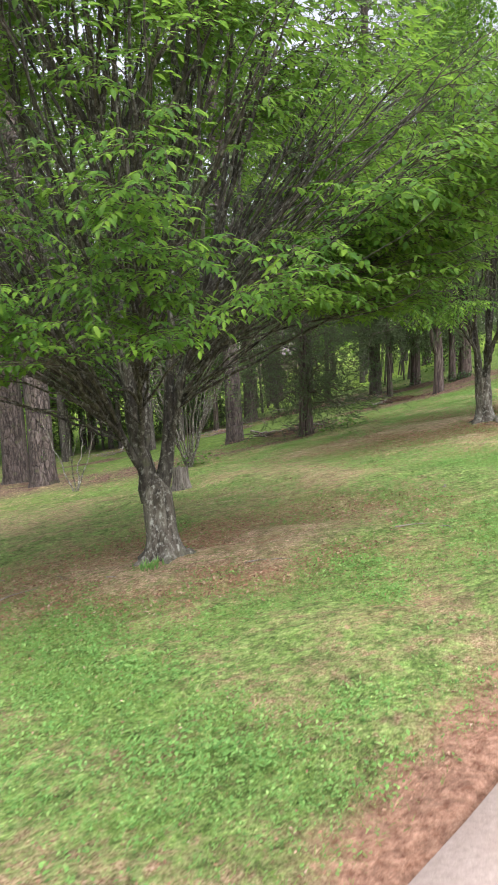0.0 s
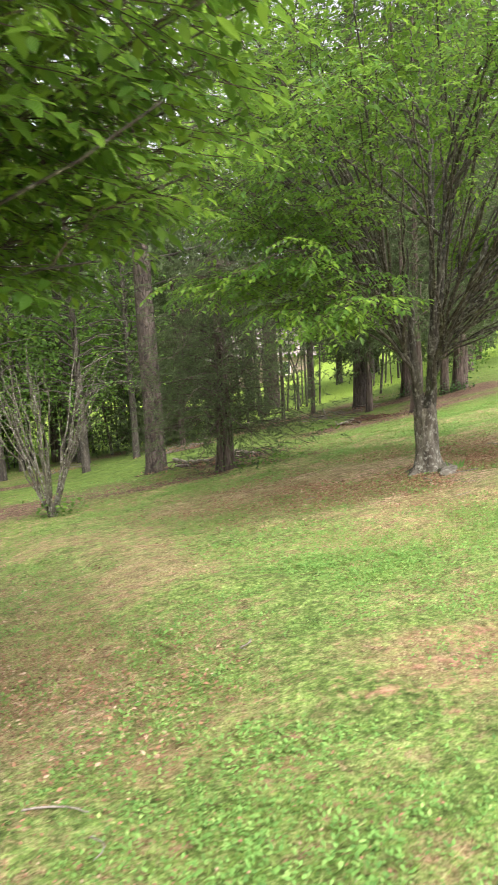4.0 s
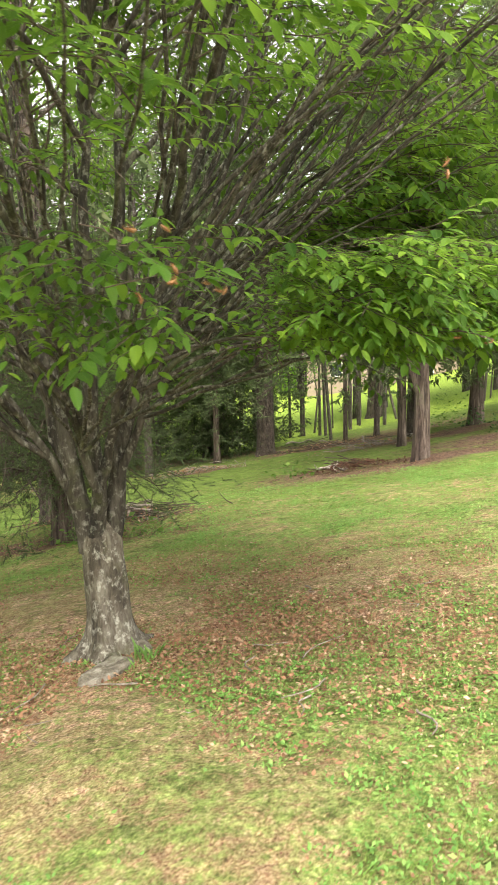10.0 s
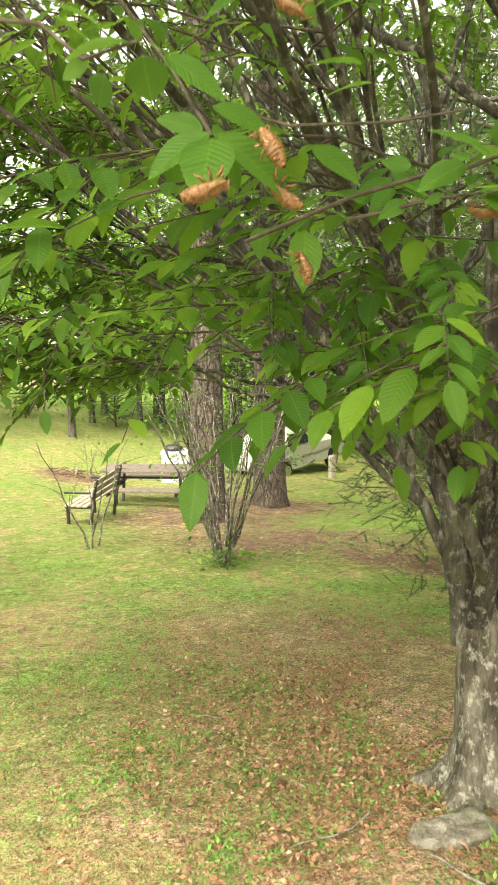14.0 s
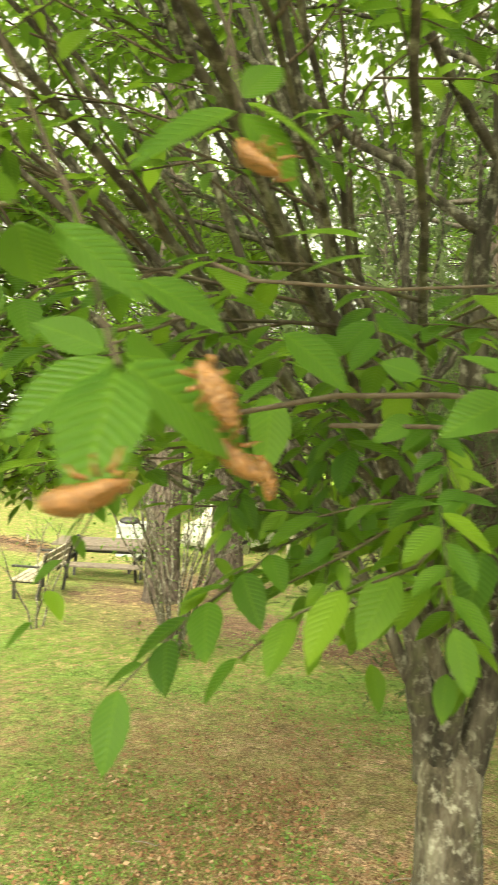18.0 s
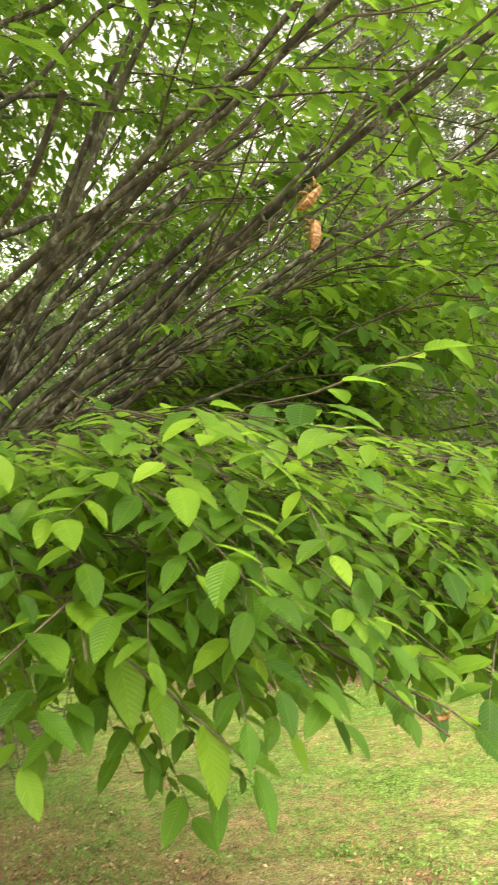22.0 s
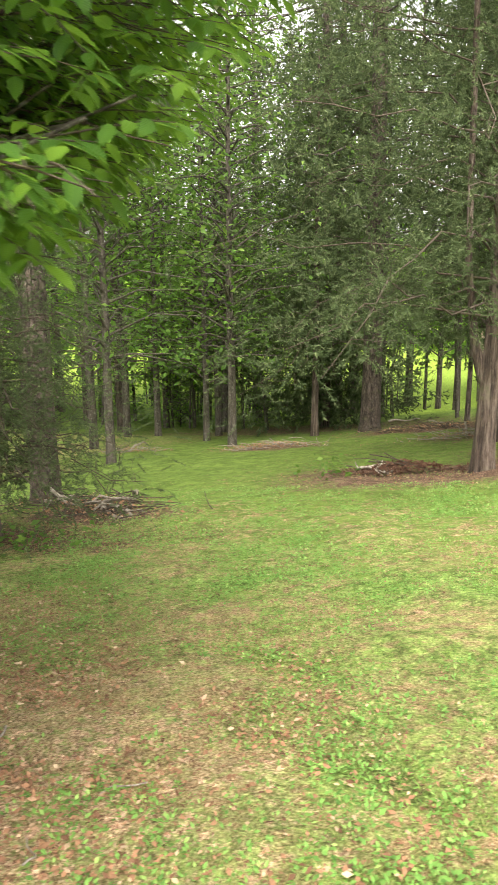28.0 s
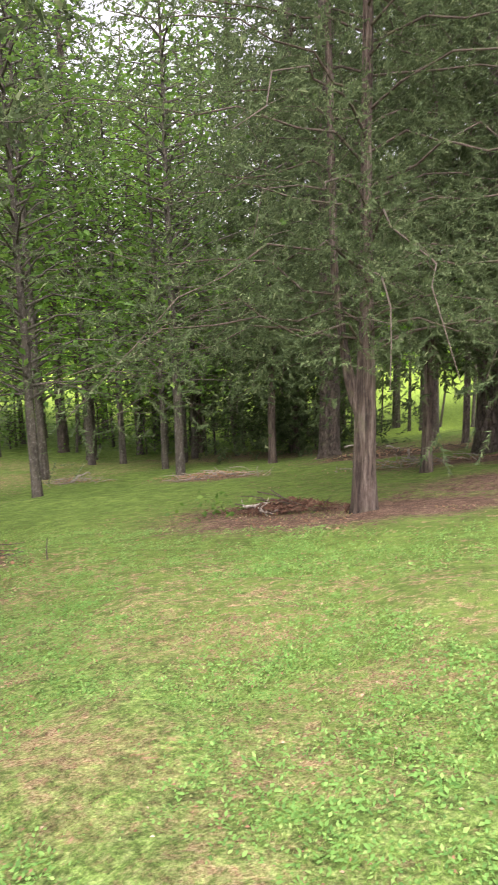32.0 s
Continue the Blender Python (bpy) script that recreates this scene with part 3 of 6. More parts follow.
# places kept free of branches where one walks past the second tree
CLEAR = np.array([(6.7, 9.6, 1.5, 0.8), (6.3, 9.8, 1.5, 0.7), (5.9, 10.0, 1.5, 0.6), (5.7, 10.15, 1.6, 0.55), (5.65, 10.35, 1.65, 0.55), (6.12, 10.31, 1.74, 0.5), (6.25, 10.385, 1.68, 0.5), (6.43, 10.54, 1.59, 0.48), (6.53, 10.67, 1.56, 0.52), (6.9, 11.0, 1.6, 0.75), (7.27, 11.31, 1.65, 0.85), (7.6, 11.9, 1.6, 1.0)])


def outside_clear(p, less=0.0, since=0):
    c = CLEAR[since:]
    q = np.concatenate([c[:-1] + (c[1:] - c[:-1]) * k for k in (0, 0.33, 0.66)] + [c[-1:]])
    return (np.linalg.norm(p[:, None] - q[None, :, :3], axis=2) > q[None, :, 3] - less).all(1)


def vase_radius(z):
    """How far the first crown reaches toward the driveway, by height above its foot: it widens upward."""
    return np.interp(z, (1.7, 2.27, 2.5, 2.8, 3.15, 3.6, 5.0, 7.0), (2.1, 2.66, 3.03, 3.27, 3.45, 3.6, 3.3, 1.8))


def rising_hem(p):
    """The second crown's underside, which rises toward the open lawn."""
    return 0.1 + 0.77 * p[:, 0] + 0.74 * p[:, 1]


def skirt_height(p, vase=False):
    """How low the crown hangs, above the tree's foot, by its side."""
    az = np.degrees(np.arctan2(p[:, 1], p[:, 0]))
    if vase:
        wide = np.hypot(p[:, 0], p[:, 1]) - vase_radius(p[:, 2])
        hem = np.interp(az, (-180, -120, -88, -70, 20, 60, 180), (1.8, 1.8, 1.95, 2.12, 2.15, 1.9, 1.8))
        return np.where((wide > 0) & (az > -80) & (az < 40), 99.0, hem) + 0.07 * np.sin(az * 0.11)
    hem = np.interp(az, (-180, -145, -120, -95, -48, -38, -12, -2, 5, 15, 30, 45, 80, 110, 180), (1.78, 1.7, 1.62, 1.78, 1.9, 1.84, 1.84, 1.88, 2.0, 2.08, 2.15, 2.2, 2.2, 1.85, 1.78)) + 0.07 * np.sin(az * 0.11)
    return np.where((az > -5) & (az < 100), np.maximum(hem, rising_hem(p)), hem)


def tier_of(p, ph):
    """Above 0 inside a tier of leaves, below between two."""
    return math.sin(6.5 * p[2] + 2.2 * math.sin(1.4 * p[0] + ph[0]) + 2.2 * math.sin(1.2 * p[1] + ph[1]))


def in_open_tier(p):
    """The tier of bare branches above the lowest leaves, on the second tree's open side."""
    az = np.degrees(np.arctan2(p[..., 1], p[..., 0]))
    return (az > -110) & (az < 12) & (p[..., 2] > np.where(az < -42, 2.2, 2.3)) & (p[..., 2] < 3.1)


def hornbeam(at, seed, trunk_r, fork, label, stems, near=None, clear=False, skirt=(), bare=45):
    rng = np.random.default_rng(seed)
    base = np.array(on(*at))
    tree = thing("hornbeam_tree", base, label, "tree", "hornbeams on the lawn")
    # trunk with flutes, root flare and a wider head at the fork
    h = np.concatenate([np.linspace(-0.12, 0.22, 10), np.linspace(0.27, fork, 14)])
    a = np.linspace(0, 2 * np.pi, 64, endpoint=False)
    ph = rng.uniform(0, 6.28, 4)
    hh, aa = np.meshgrid(h, a, indexing="ij")
    flare = np.exp(-np.clip(hh, 0, None) / 0.13)
    roots = 0.55 + 0.25 * np.sin(aa * 5 + ph[0])
    for ang, big in ((-78, 2.1), (-15, 1.2), (60, 1.4), (145, 1.0), (215, 1.6)):
        off = np.angle(np.exp(1j * (aa - radians(ang))))
        roots = roots + big * np.exp(-((off / 0.34) ** 2)) * np.exp(-np.clip(hh, 0, None) / 0.16)
    r = trunk_r * (1 + 0.75 * flare * roots + 0.07 * np.sin(aa * 4 + ph[2] + hh * 1.5) + 0.035 * np.sin(aa * 9 + ph[3] + hh) + 0.025 * np.sin(hh * 17 + aa * 2) + 0.22 * np.clip((hh - fork + 0.25) / 0.35, 0, 1))
    r *= 1 - 0.97 * np.clip((hh - fork + 0.2) / 0.2, 0, 1) ** 1.4
    lean = np.array([-0.05, 0.0]) * 1.0
    v = np.stack([r * np.cos(aa) + lean[0] * hh, r * np.sin(aa) + lean[1] * hh, hh], -1).reshape(-1, 3)
    n, k = hh.shape
    i, j = np.meshgrid(np.arange(n - 1), np.arange(k), indexing="ij")
    f = np.stack([i * k + j, i * k + (j + 1) % k, (i + 1) * k + (j + 1) % k, (i + 1) * k + j], -1).reshape(-1, 4)
    hang("trunk", mesh_np("trunk", v, f, HORNBARK), tree)
    for q in range(5):  # surface roots
        ang = radians((-78, -15, 60, 145, 215)[q]) + rng.uniform(-0.15, 0.15)
        out = np.array([math.cos(ang), math.sin(ang), 0])
        ln = (0.34, 0.2, 0.24, 0.18, 0.26)[q]
        pts = np.array([out * (trunk_r * 1.3 + ln * t) + (0.03 * math.sin(q + 4 * t), 0.03 * math.cos(q + 5 * t), 0.02 - 0.07 * t) for t in np.linspace(0, 1, 8)])
        world_z = gz(base[0] + pts[:, 0], base[1] + pts[:, 1]) - base[2]
        pts[:, 2] += world_z
        v, f = tube(pts, np.linspace(0.055, 0.018, 8) * trunk_r / 0.13, 10, 0.06)
        hang("root", mesh_np("root", v, f, HORNBARK), tree)
    limbs, shoots = [Heap() for _ in range(12)], Heap()
    lead, major = [], []
    for q, (turn_, wide, tall, r0) in enumerate(((222, 0.2, 1.9, 0.07), (38, 0.26, 2.1, 0.066), (-62 if clear else 130, 0.18, 2.3, 0.052))):
        out = np.array([math.cos(radians(turn_)), math.sin(radians(turn_)), 0.0])
        foot = np.array([lean[0] * fork, 0, fork - 0.24]) + out * trunk_r * 0.42
        line = bend(foot, foot + out * wide + (0, 0, tall), out * wide * 0.7 + (0, 0, tall * 0.35), 14, 0.012, rng)
        limbs[9 + q].add(*tube(line, r0 * trunk_r / 0.13 * np.interp(np.linspace(0, 1, 14), (0, 0.15, 0.5, 1), (1.15, 0.95, 0.6, 0.12)), 14, 0.1))
        major.append((out, line))
    for q in range(9):  # main limbs that rise out of the fork and carry the stems
        az = ph[1] + q * 2.39996 if q < 7 else rng.uniform(0, 6.28)
        out = np.array([math.cos(az), math.sin(az), 0.0])
        wide = (0.8, 0.85, 0.75, 0.9, 0.8, 0.65, 0.85, 0.25, 0.35)[q] * rng.uniform(0.85, 1.1)
        tall = (1.75, 2.1, 2.5, 1.7, 2.2, 2.7, 1.9, 3.2, 3.0)[q]
        stem = max(major, key=lambda m: m[0] @ out)[1]
        foot = stem[(2, 3, 4, 2, 5, 3, 3, 6, 5)[q]]
        line = bend(foot, foot + out * wide + (0, 0, tall * 0.85), out * wide * 0.35 + (0, 0, tall * 0.35), 12, 0.012, rng)
        r0 = (0.034, 0.032, 0.046, 0.033, 0.044, 0.034, 0.036, 0.052, 0.046)[q] * trunk_r / 0.13
        limbs[q].add(*tube(line, r0 * np.interp(np.linspace(0, 1, 12), (0, 0.5, 1), (0.95, 0.6, 0.14)), 12, 0.1))
        lead.append((out, line, r0))
    lp, lh, ln_, ls = [], [], [], []
    for s in range(stems):
        # stems fan out from the fork; the low ones spread wide, the high ones rise
        k = s / stems
        az = s * 2.39996 + rng.uniform(-0.25, 0.25)
        height = 1.95 + (3.75 if clear else 5.2) * k**1.3
        reach = np.interp(height, (1.9, 2.4, 3.2, 4.2, 5.5, 7.4), (2.3, 2.9, 3.05, 2.75, 2.1, 1.0)) * rng.uniform(0.8, 1.08) * 0.93
        if clear and 0.0 < az % 6.2832 < 1.25:
            reach = min(reach * 0.85, 2.4)
        if s < len(skirt):
            az, reach, height = skirt[s]
        out = np.array([math.cos(az), math.sin(az), 0.0])
        pick = max(range(9), key=lambda q: lead[q][0] @ out * (1 if q < 7 else 0.2) + (0.9 if q > 6 and k > 0.6 else 0) + rng.uniform(0, 0.35))
        i1 = int(np.clip((0.3 + 0.6 * k + rng.uniform(-0.12, 0.2)) * 11, 3, 10))
        foot = lead[pick][1][i1]
        end = out * reach + (0, 0, height)
        end[2] += float(gz(base[0] + end[0], base[1] + end[1]) - base[2]) * 0.35
        rise = (end - foot) * (0.42, 0.42, 0.5) + (lead[pick][1][i1 + 1] - lead[pick][1][i1]) * rng.uniform(0.3, 1.2)
        line = bend(foot, end, rise, 14, 0.013, rng)
        r0 = (0.010 + 0.013 * rng.uniform(0.2, 1) ** 2 * (0.3 + 0.7 * (k > 0.2)) + 0.005 * (k > 0.45)) * trunk_r / 0.13
        rad = r0 * np.linspace(1, 0.24, 14)
        if clear and not (free := outside_clear(line + base, 0.1)).all():
            cut = int(np.argmin(free)) / 14.5
            line = np.stack([np.interp(np.linspace(0, cut, 14), np.linspace(0, 1, 14), line[:, c]) for c in range(3)], -1)
            rad = r0 * np.linspace(1, 0.24, 14) ** 1.7
        az_ = np.degrees(np.arctan2(line[:, 1], line[:, 0]))
        past = (line[:, 2] < rising_hem(line)) & (az_ > -5) & (az_ < 100) if clear else (np.hypot(line[:, 0], line[:, 1]) > vase_radius(line[:, 2]) - 0.2) & (az_ > -80) & (az_ < 40)
        past &= np.arange(14) > 4
        if past.any():
            line = np.stack([np.interp(np.linspace(0, np.argmax(past) / 13, 14), np.linspace(0, 1, 14), line[:, c]) for c in range(3)], -1)
        limbs[pick].add(*tube(line, rad, 6, 0.05))
        # side shoots on the outer part, more of them toward the tip
        bushy = 20 if s < len(skirt) else 15
        for b in range(bushy):
            t = 0.38 + 0.62 * (b + rng.uniform(0, 1)) / bushy
            x = t * 13
            i0 = min(12, int(x))
            p0 = line[i0] + (line[i0 + 1] - line[i0]) * (x - i0)
            along = line[i0 + 1] - line[i0]
            along /= np.linalg.norm(along)
            spin = rng.uniform(0, 6.28)
            flat = np.array([math.cos(spin), math.sin(spin), 0.0])
            head = 0.55 * along * np.array([1, 1, 0.5]) + 0.75 * out * rng.uniform(0.3, 1) + 0.75 * flat + np.array([0, 0, rng.uniform(-0.2, 0.22)])
            head /= np.linalg.norm(head)
            ln0 = rng.uniform(0.35, 0.8)
            tip = p0 + head * ln0 - (0, 0, 0.10 * ln0)
            shoot = bend(p0, tip, head * ln0 * 0.5 + (0, 0, 0.05), 6, 0.012, rng)
            if (clear and not outside_clear(shoot + base, 0.1).all()) or (shoot[2:, 2] < skirt_height(shoot[2:], not clear)).any():
                continue
            side = math.degrees(math.atan2(tip[1], tip[0]))
            if not clear and -150 < side < -35 and 2.5 < tip[2] < 5.4 and tier_of(tip, ph) < 0.45:
                continue
            if clear and in_open_tier(tip) and rng.uniform() < (0.66 if side > -42 else 0.6):
                continue
            # leaves gather in tiers, with bare stems between
            tier = tier_of(tip, ph)
            if s >= len(skirt) and tier < (-0.25 if clear else -0.35) and rng.uniform() < 0.85:
                continue
            borne = 0
            for w in range(5):
                q0 = shoot[1 + w] if w < 4 else shoot[5]
                hd = (shoot[-1] - shoot[-2]) / np.linalg.norm(shoot[-1] - shoot[-2])
                sd = np.cross(hd, (0, 0, 1)) * (1 if w % 2 else -1)
                dr = hd * (0.7 if w < 4 else 1) + sd * (0.8 if w < 4 else 0) + rng.normal(0, 0.15, 3)
                tl = rng.uniform(0.14, 0.34)
                tw = bend(q0, q0 + dr / np.linalg.norm(dr) * tl - (0, 0, 0.05 * rng.uniform(0, 1.6)), dr * tl * 0.4, 4)
                if (clear and not outside_clear(tw + base, 0.06).all()) or (tw[:, 2] < skirt_height(tw, not clear)).any():
                    continue
                shoots.add(*tube(tw[[0, 2, 3]], np.array([0.0028, 0.0018, 0.0012]), 3))
                p, hd_, nr, sz = twig_leaves(tw, rng, 0.028, 0.074, 0.95, rng.uniform(0.0, 0.26))
                lp.append(p), lh.append(hd_), ln_.append(nr), ls.append(sz)
                borne += 1
            if borne > 1:
                shoots.add(*tube(shoot, np.linspace(0.0042, 0.0015, 6), 3))
    for s in range(bare):  # straight stems that carry leaves only far out
        az, up = s * 2.39996 + rng.uniform(-0.3, 0.3), radians(rng.uniform(30, 62))
        out = np.array([math.cos(az), math.sin(az), 0.0])
        pick = max(range(7), key=lambda q: lead[q][0] @ out + rng.uniform(0, 0.5))
        foot = lead[pick][1][rng.integers(3, 10)]
        ln = rng.uniform(2.0, 3.1)
        end = foot + out * ln * math.cos(up) + (0, 0, ln * math.sin(up))
        line = bend(foot, end, (end - foot) * 0.45 + (0, 0, 0.12), 12, 0.012, rng)
        free = outside_clear(line + base, -0.3) if clear else np.ones(12, bool)
        if not free.all():
            cut = int(np.argmin(free)) / 12.5
            line = np.stack([np.interp(np.linspace(0, cut, 12), np.linspace(0, 1, 12), line[:, c]) for c in range(3)], -1)
            if cut < 0.5:
                continue
        limbs[pick].add(*tube(line, rng.uniform(0.008, 0.0185) * np.linspace(1, 0.42, 12) ** (1 if free.all() else 2.2), 7, 0.05))
        for f in range(3):
            i0 = rng.integers(5, 11)
            tip = line[i0] + (line[i0] - line[i0 - 1]) * rng.uniform(1.0, 2.4) + rng.normal(0, 0.14, 3)
            if clear and not outside_clear(np.stack([line[i0], tip]) + base, -0.5).all():
                continue
            shoots.add(*tube(bend(line[i0], tip, (tip - line[i0]) * 0.5 + (0, 0, 0.03), 5, 0.01, rng), np.linspace(0.005, 0.002, 5), 4))
    # limbs take the bark copy with crown shade painted in
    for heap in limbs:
        hang("limb", heap.mesh("limb", SHADEDBARK), tree)
    hang("twig_growth", shoots.mesh("twig_growth", TWIGBARK), tree, kind="stuff")
    p, d, n, s = np.concatenate(lp), np.concatenate(lh), np.concatenate(ln_), np.concatenate(ls)
    if clear:
        keep = outside_clear(p + base)
        p, d, n, s = p[keep], d[keep], n[keep], s[keep]
    keep = p[:, 2] > skirt_height(p, not clear) - 0.05
    p, d, n, s = p[keep], d[keep], n[keep], s[keep]
    m = 13000 if clear else 11000  # the close top of the crown
    ang, k = rng.uniform(0, 6.2832, m), rng.uniform(0, 1, m)
    rad = np.interp(k, (0, 0.35, 1), (2.7, 2.6, 0.4)) * np.sqrt(rng.uniform(0.05, 1, m))
    top = np.stack([rad * np.cos(ang), rad * np.sin(ang), (3.5 + 3.6 * k if clear else 4.1 + 3.0 * k) + rng.normal(0, 0.12, m)], -1)
    top[:, 2] += 0.25 * np.sin(2.1 * top[:, 0] + ph[0]) * np.sin(1.9 * top[:, 1] + ph[1])
    turn = np.stack([np.cos(ang), np.sin(ang), rng.uniform(-0.6, 0.1, m)], -1) + rng.normal(0, 0.4, (m, 3)) * (1, 1, 0.3)
    fine = np.zeros(len(p), bool)
    if near is not None:
        fine = (np.linalg.norm(p + base - near[0], axis=1) < near[1]) | (np.linalg.norm(p + base - near[2], axis=1) < near[3])
        v, f, uv = strew(FINE, p[fine], d[fine], n[fine], s[fine])
        hang("leaves_near", mesh_np("leaves_near", v, f, HORNLEAF, uv), tree, "toothed, pleated fresh green leaves", "stuff")
    far = ~fine & ((p[:, 2] > 3.6) | (p[:, 1] > 1.2) | (p[:, 0] < -1.2))
    close = ~fine & (np.linalg.norm((p + base)[:, None] - STRIP[None], axis=2).min(1) < 2.0)
    far &= ~close
    rest = ~fine & ~far & ~close
    heap = Heap()
    heap.add(*strew(MID, p[close], d[close], n[close], s[close]))
    heap.add(*strew(LOW, p[rest], d[rest], n[rest], s[rest]))
    heap.add(*strew(SLIM, p[far], d[far], n[far], s[far] * 1.08))
    heap.add(*strew(SLIM, top, turn, rng.normal(0, 0.25, (m, 3)) + (0, 0, 1), rng.uniform(0.075, 0.125, m)))
    hang("foliage", heap.mesh("foliage", HORNLEAF), tree, "layered sprays of fresh green toothed leaves", "stuff")
    return tree


hornbeam(TREE_A, 11, 0.145, 0.84, "spreading hornbeam with a short fluted grey trunk and fresh leaves", 140,
         skirt=[(radians(a), r, h) for a, r, h in ((-20, 3.1, 2.5), (-30, 2.95, 2.8), (-40, 2.9, 3.1), (-25, 2.9, 3.4), (-35, 3.0, 3.7), (-10, 3.1, 3.0), (-48, 3.0, 2.6), (-30, 2.9, 3.2), (-15, 2.95, 2.2), (-37, 2.85, 2.2), (-44, 3.0, 2.9), (-5, 2.9, 2.5), (-33, 3.0, 2.5), (-18, 3.0, 3.5), (2, 3.1, 2.8), (-70, 2.1, 2.0), (-85, 2.0, 2.1), (-100, 2.2, 1.95), (-115, 2.3, 2.0), (-130, 2.4, 2.0), (-150, 2.5, 2.1), (-16, 3.4, 3.3), (-8, 3.4, 3.2), (-22, 3.35, 3.15), (-2, 3.4, 3.4), (-12, 3.25, 2.95), (-5, 3.25, 3.05), (-92, 2.4, 2.7), (-78, 2.5, 3.1), (-108, 2.6, 2.6), (-125, 2.6, 3.0), (-60, 2.6, 2.5))], bare=84)
TREE = hornbeam(TREE_B, 23, 0.125, 0.90, "many-stemmed hornbeam with a lichen-spotted grey trunk and flaring roots", 88,
         (np.array((5.3, 10.7, 1.7)), 0.55, np.array((5.9, 11.4, 1.6)), 0.6), True,
         [(radians(a), r, h) for a, r, h in ((-52, 2.0, 1.95), (-38, 2.2, 1.95), (-27, 2.15, 1.8), (-16, 2.35, 1.95), (-4, 2.3, 2.0), (10, 2.4, 2.3), (-33, 1.9, 1.8), (-12, 2.1, 1.8), (-62, 3.0, 2.7), (-57, 3.1, 3.0), (-66, 2.9, 3.3), (-52, 3.0, 3.5), (15, 2.0, 2.6), (5, 2.1, 2.9), (25, 2.0, 3.0), (-6, 2.2, 2.6), (36, 2.0, 2.8), (20, 1.9, 2.4), (30, 1.9, 2.5), (8, 2.4, 3.3), (40, 2.4, 3.3), (14, 2.1, 2.4), (28, 2.3, 2.8), (50, 2.3, 2.9), (35, 2.1, 2.6), (60, 2.3, 2.8), (-3, 2.5, 2.1), (4, 2.45, 2.2), (-8, 2.5, 2.05), (18, 2.6, 3.3), (-2, 2.5, 3.1), (-128, 2.4, 2.5), (-145, 2.5, 2.3), (-160, 2.5, 2.4), (175, 2.5, 2.5), (-115, 2.3, 2.0), (-132, 2.2, 1.95), (-140, 2.6, 2.9), (-72, 2.8, 3.4), (-125, 2.9, 3.4), (-112, 2.8, 3.7), (-138, 2.9, 3.6), (-150, 2.8, 3.2))], bare=54)


# ---- pines, cedars and woods ----
def scatter_leaves(heap, centre, spread, n, size, rng, droop=0.3):
    p = centre + rng.normal(0, 1, (n, 3)) * spread
    d = rng.normal(0, 1, (n, 3))
    d[:, 2] = d[:, 2] * 0.4 - droop
    nor = np.array([0, 0, 1.0]) + rng.normal(0, 0.5, (n, 3))
    heap.add(*strew(RHOMB, p, d, nor, size * rng.uniform(0.7, 1.3, n)))


RHOMB = (np.array([(0, 0, 0), (-0.26, 0.45, 0.05), (0.26, 0.45, 0.05), (0, 1, -0.06)]), np.array([(0, 2, 1), (1, 2, 3)]), np.zeros((4, 2)))


def spray_template(rng):
    """A tufted cedar spray: short scale twiglets set all round a stalk."""
    v, f = [], []
    for i in range(30):
        y, a = (i + 1) / 30, rng.uniform(0.45, 1.3)
        l, spin = rng.uniform(0.13, 0.27) * (1.15 - 0.5 * y), i * 2.4
        tip = (math.cos(spin) * math.sin(a) * l, y + math.cos(a) * l, math.sin(spin) * math.sin(a) * l)
        k = len(v)
        v += [(math.sin(spin) * 0.024, y - 0.024, -math.cos(spin) * 0.024), (-math.sin(spin) * 0.024, y + 0.024, math.cos(spin) * 0.024), tip]
        f.append((k, k + 1, k + 2))
    return np.array(v), np.array(f), np.zeros((len(v), 2))


SPRAY = spray_template(np.random.default_rng(5))
BROAD = (SPRAY[0].copy()[60:], SPRAY[1][:10], SPRAY[2][60:])  # a shorter, coarser spray for trees far off
BROAD[0][:, 1] = (BROAD[0][:, 1] - 0.66) * 1.4
BROAD[0][:, :] *= (2.5, 1.9, 2.5)


def trunk_mesh(height, r, rng, mat, lean=0.02, flare=0.35, sides=14, flute=0.05, top=0.35, fork=0.0):
    n = 14
    t = np.linspace(0, 1, n) ** 1.5
    pts = np.stack([np.cumsum(rng.normal(0, lean * height / n, n)) * t, np.cumsum(rng.normal(0, lean * height / n, n)) * t, t * height - 0.15], -1)
    rad = r * (1 - (1 - top) * t + flare * np.exp(-t * height / 0.22))
    if fork:  # the main stem is thinner above its fork
        rad = rad * np.interp(pts[:, 2], (fork, fork + 0.7), (1.0, 0.62))
    return pts, mesh_np("trunk", *tube(pts, rad, sides, flute), mat)


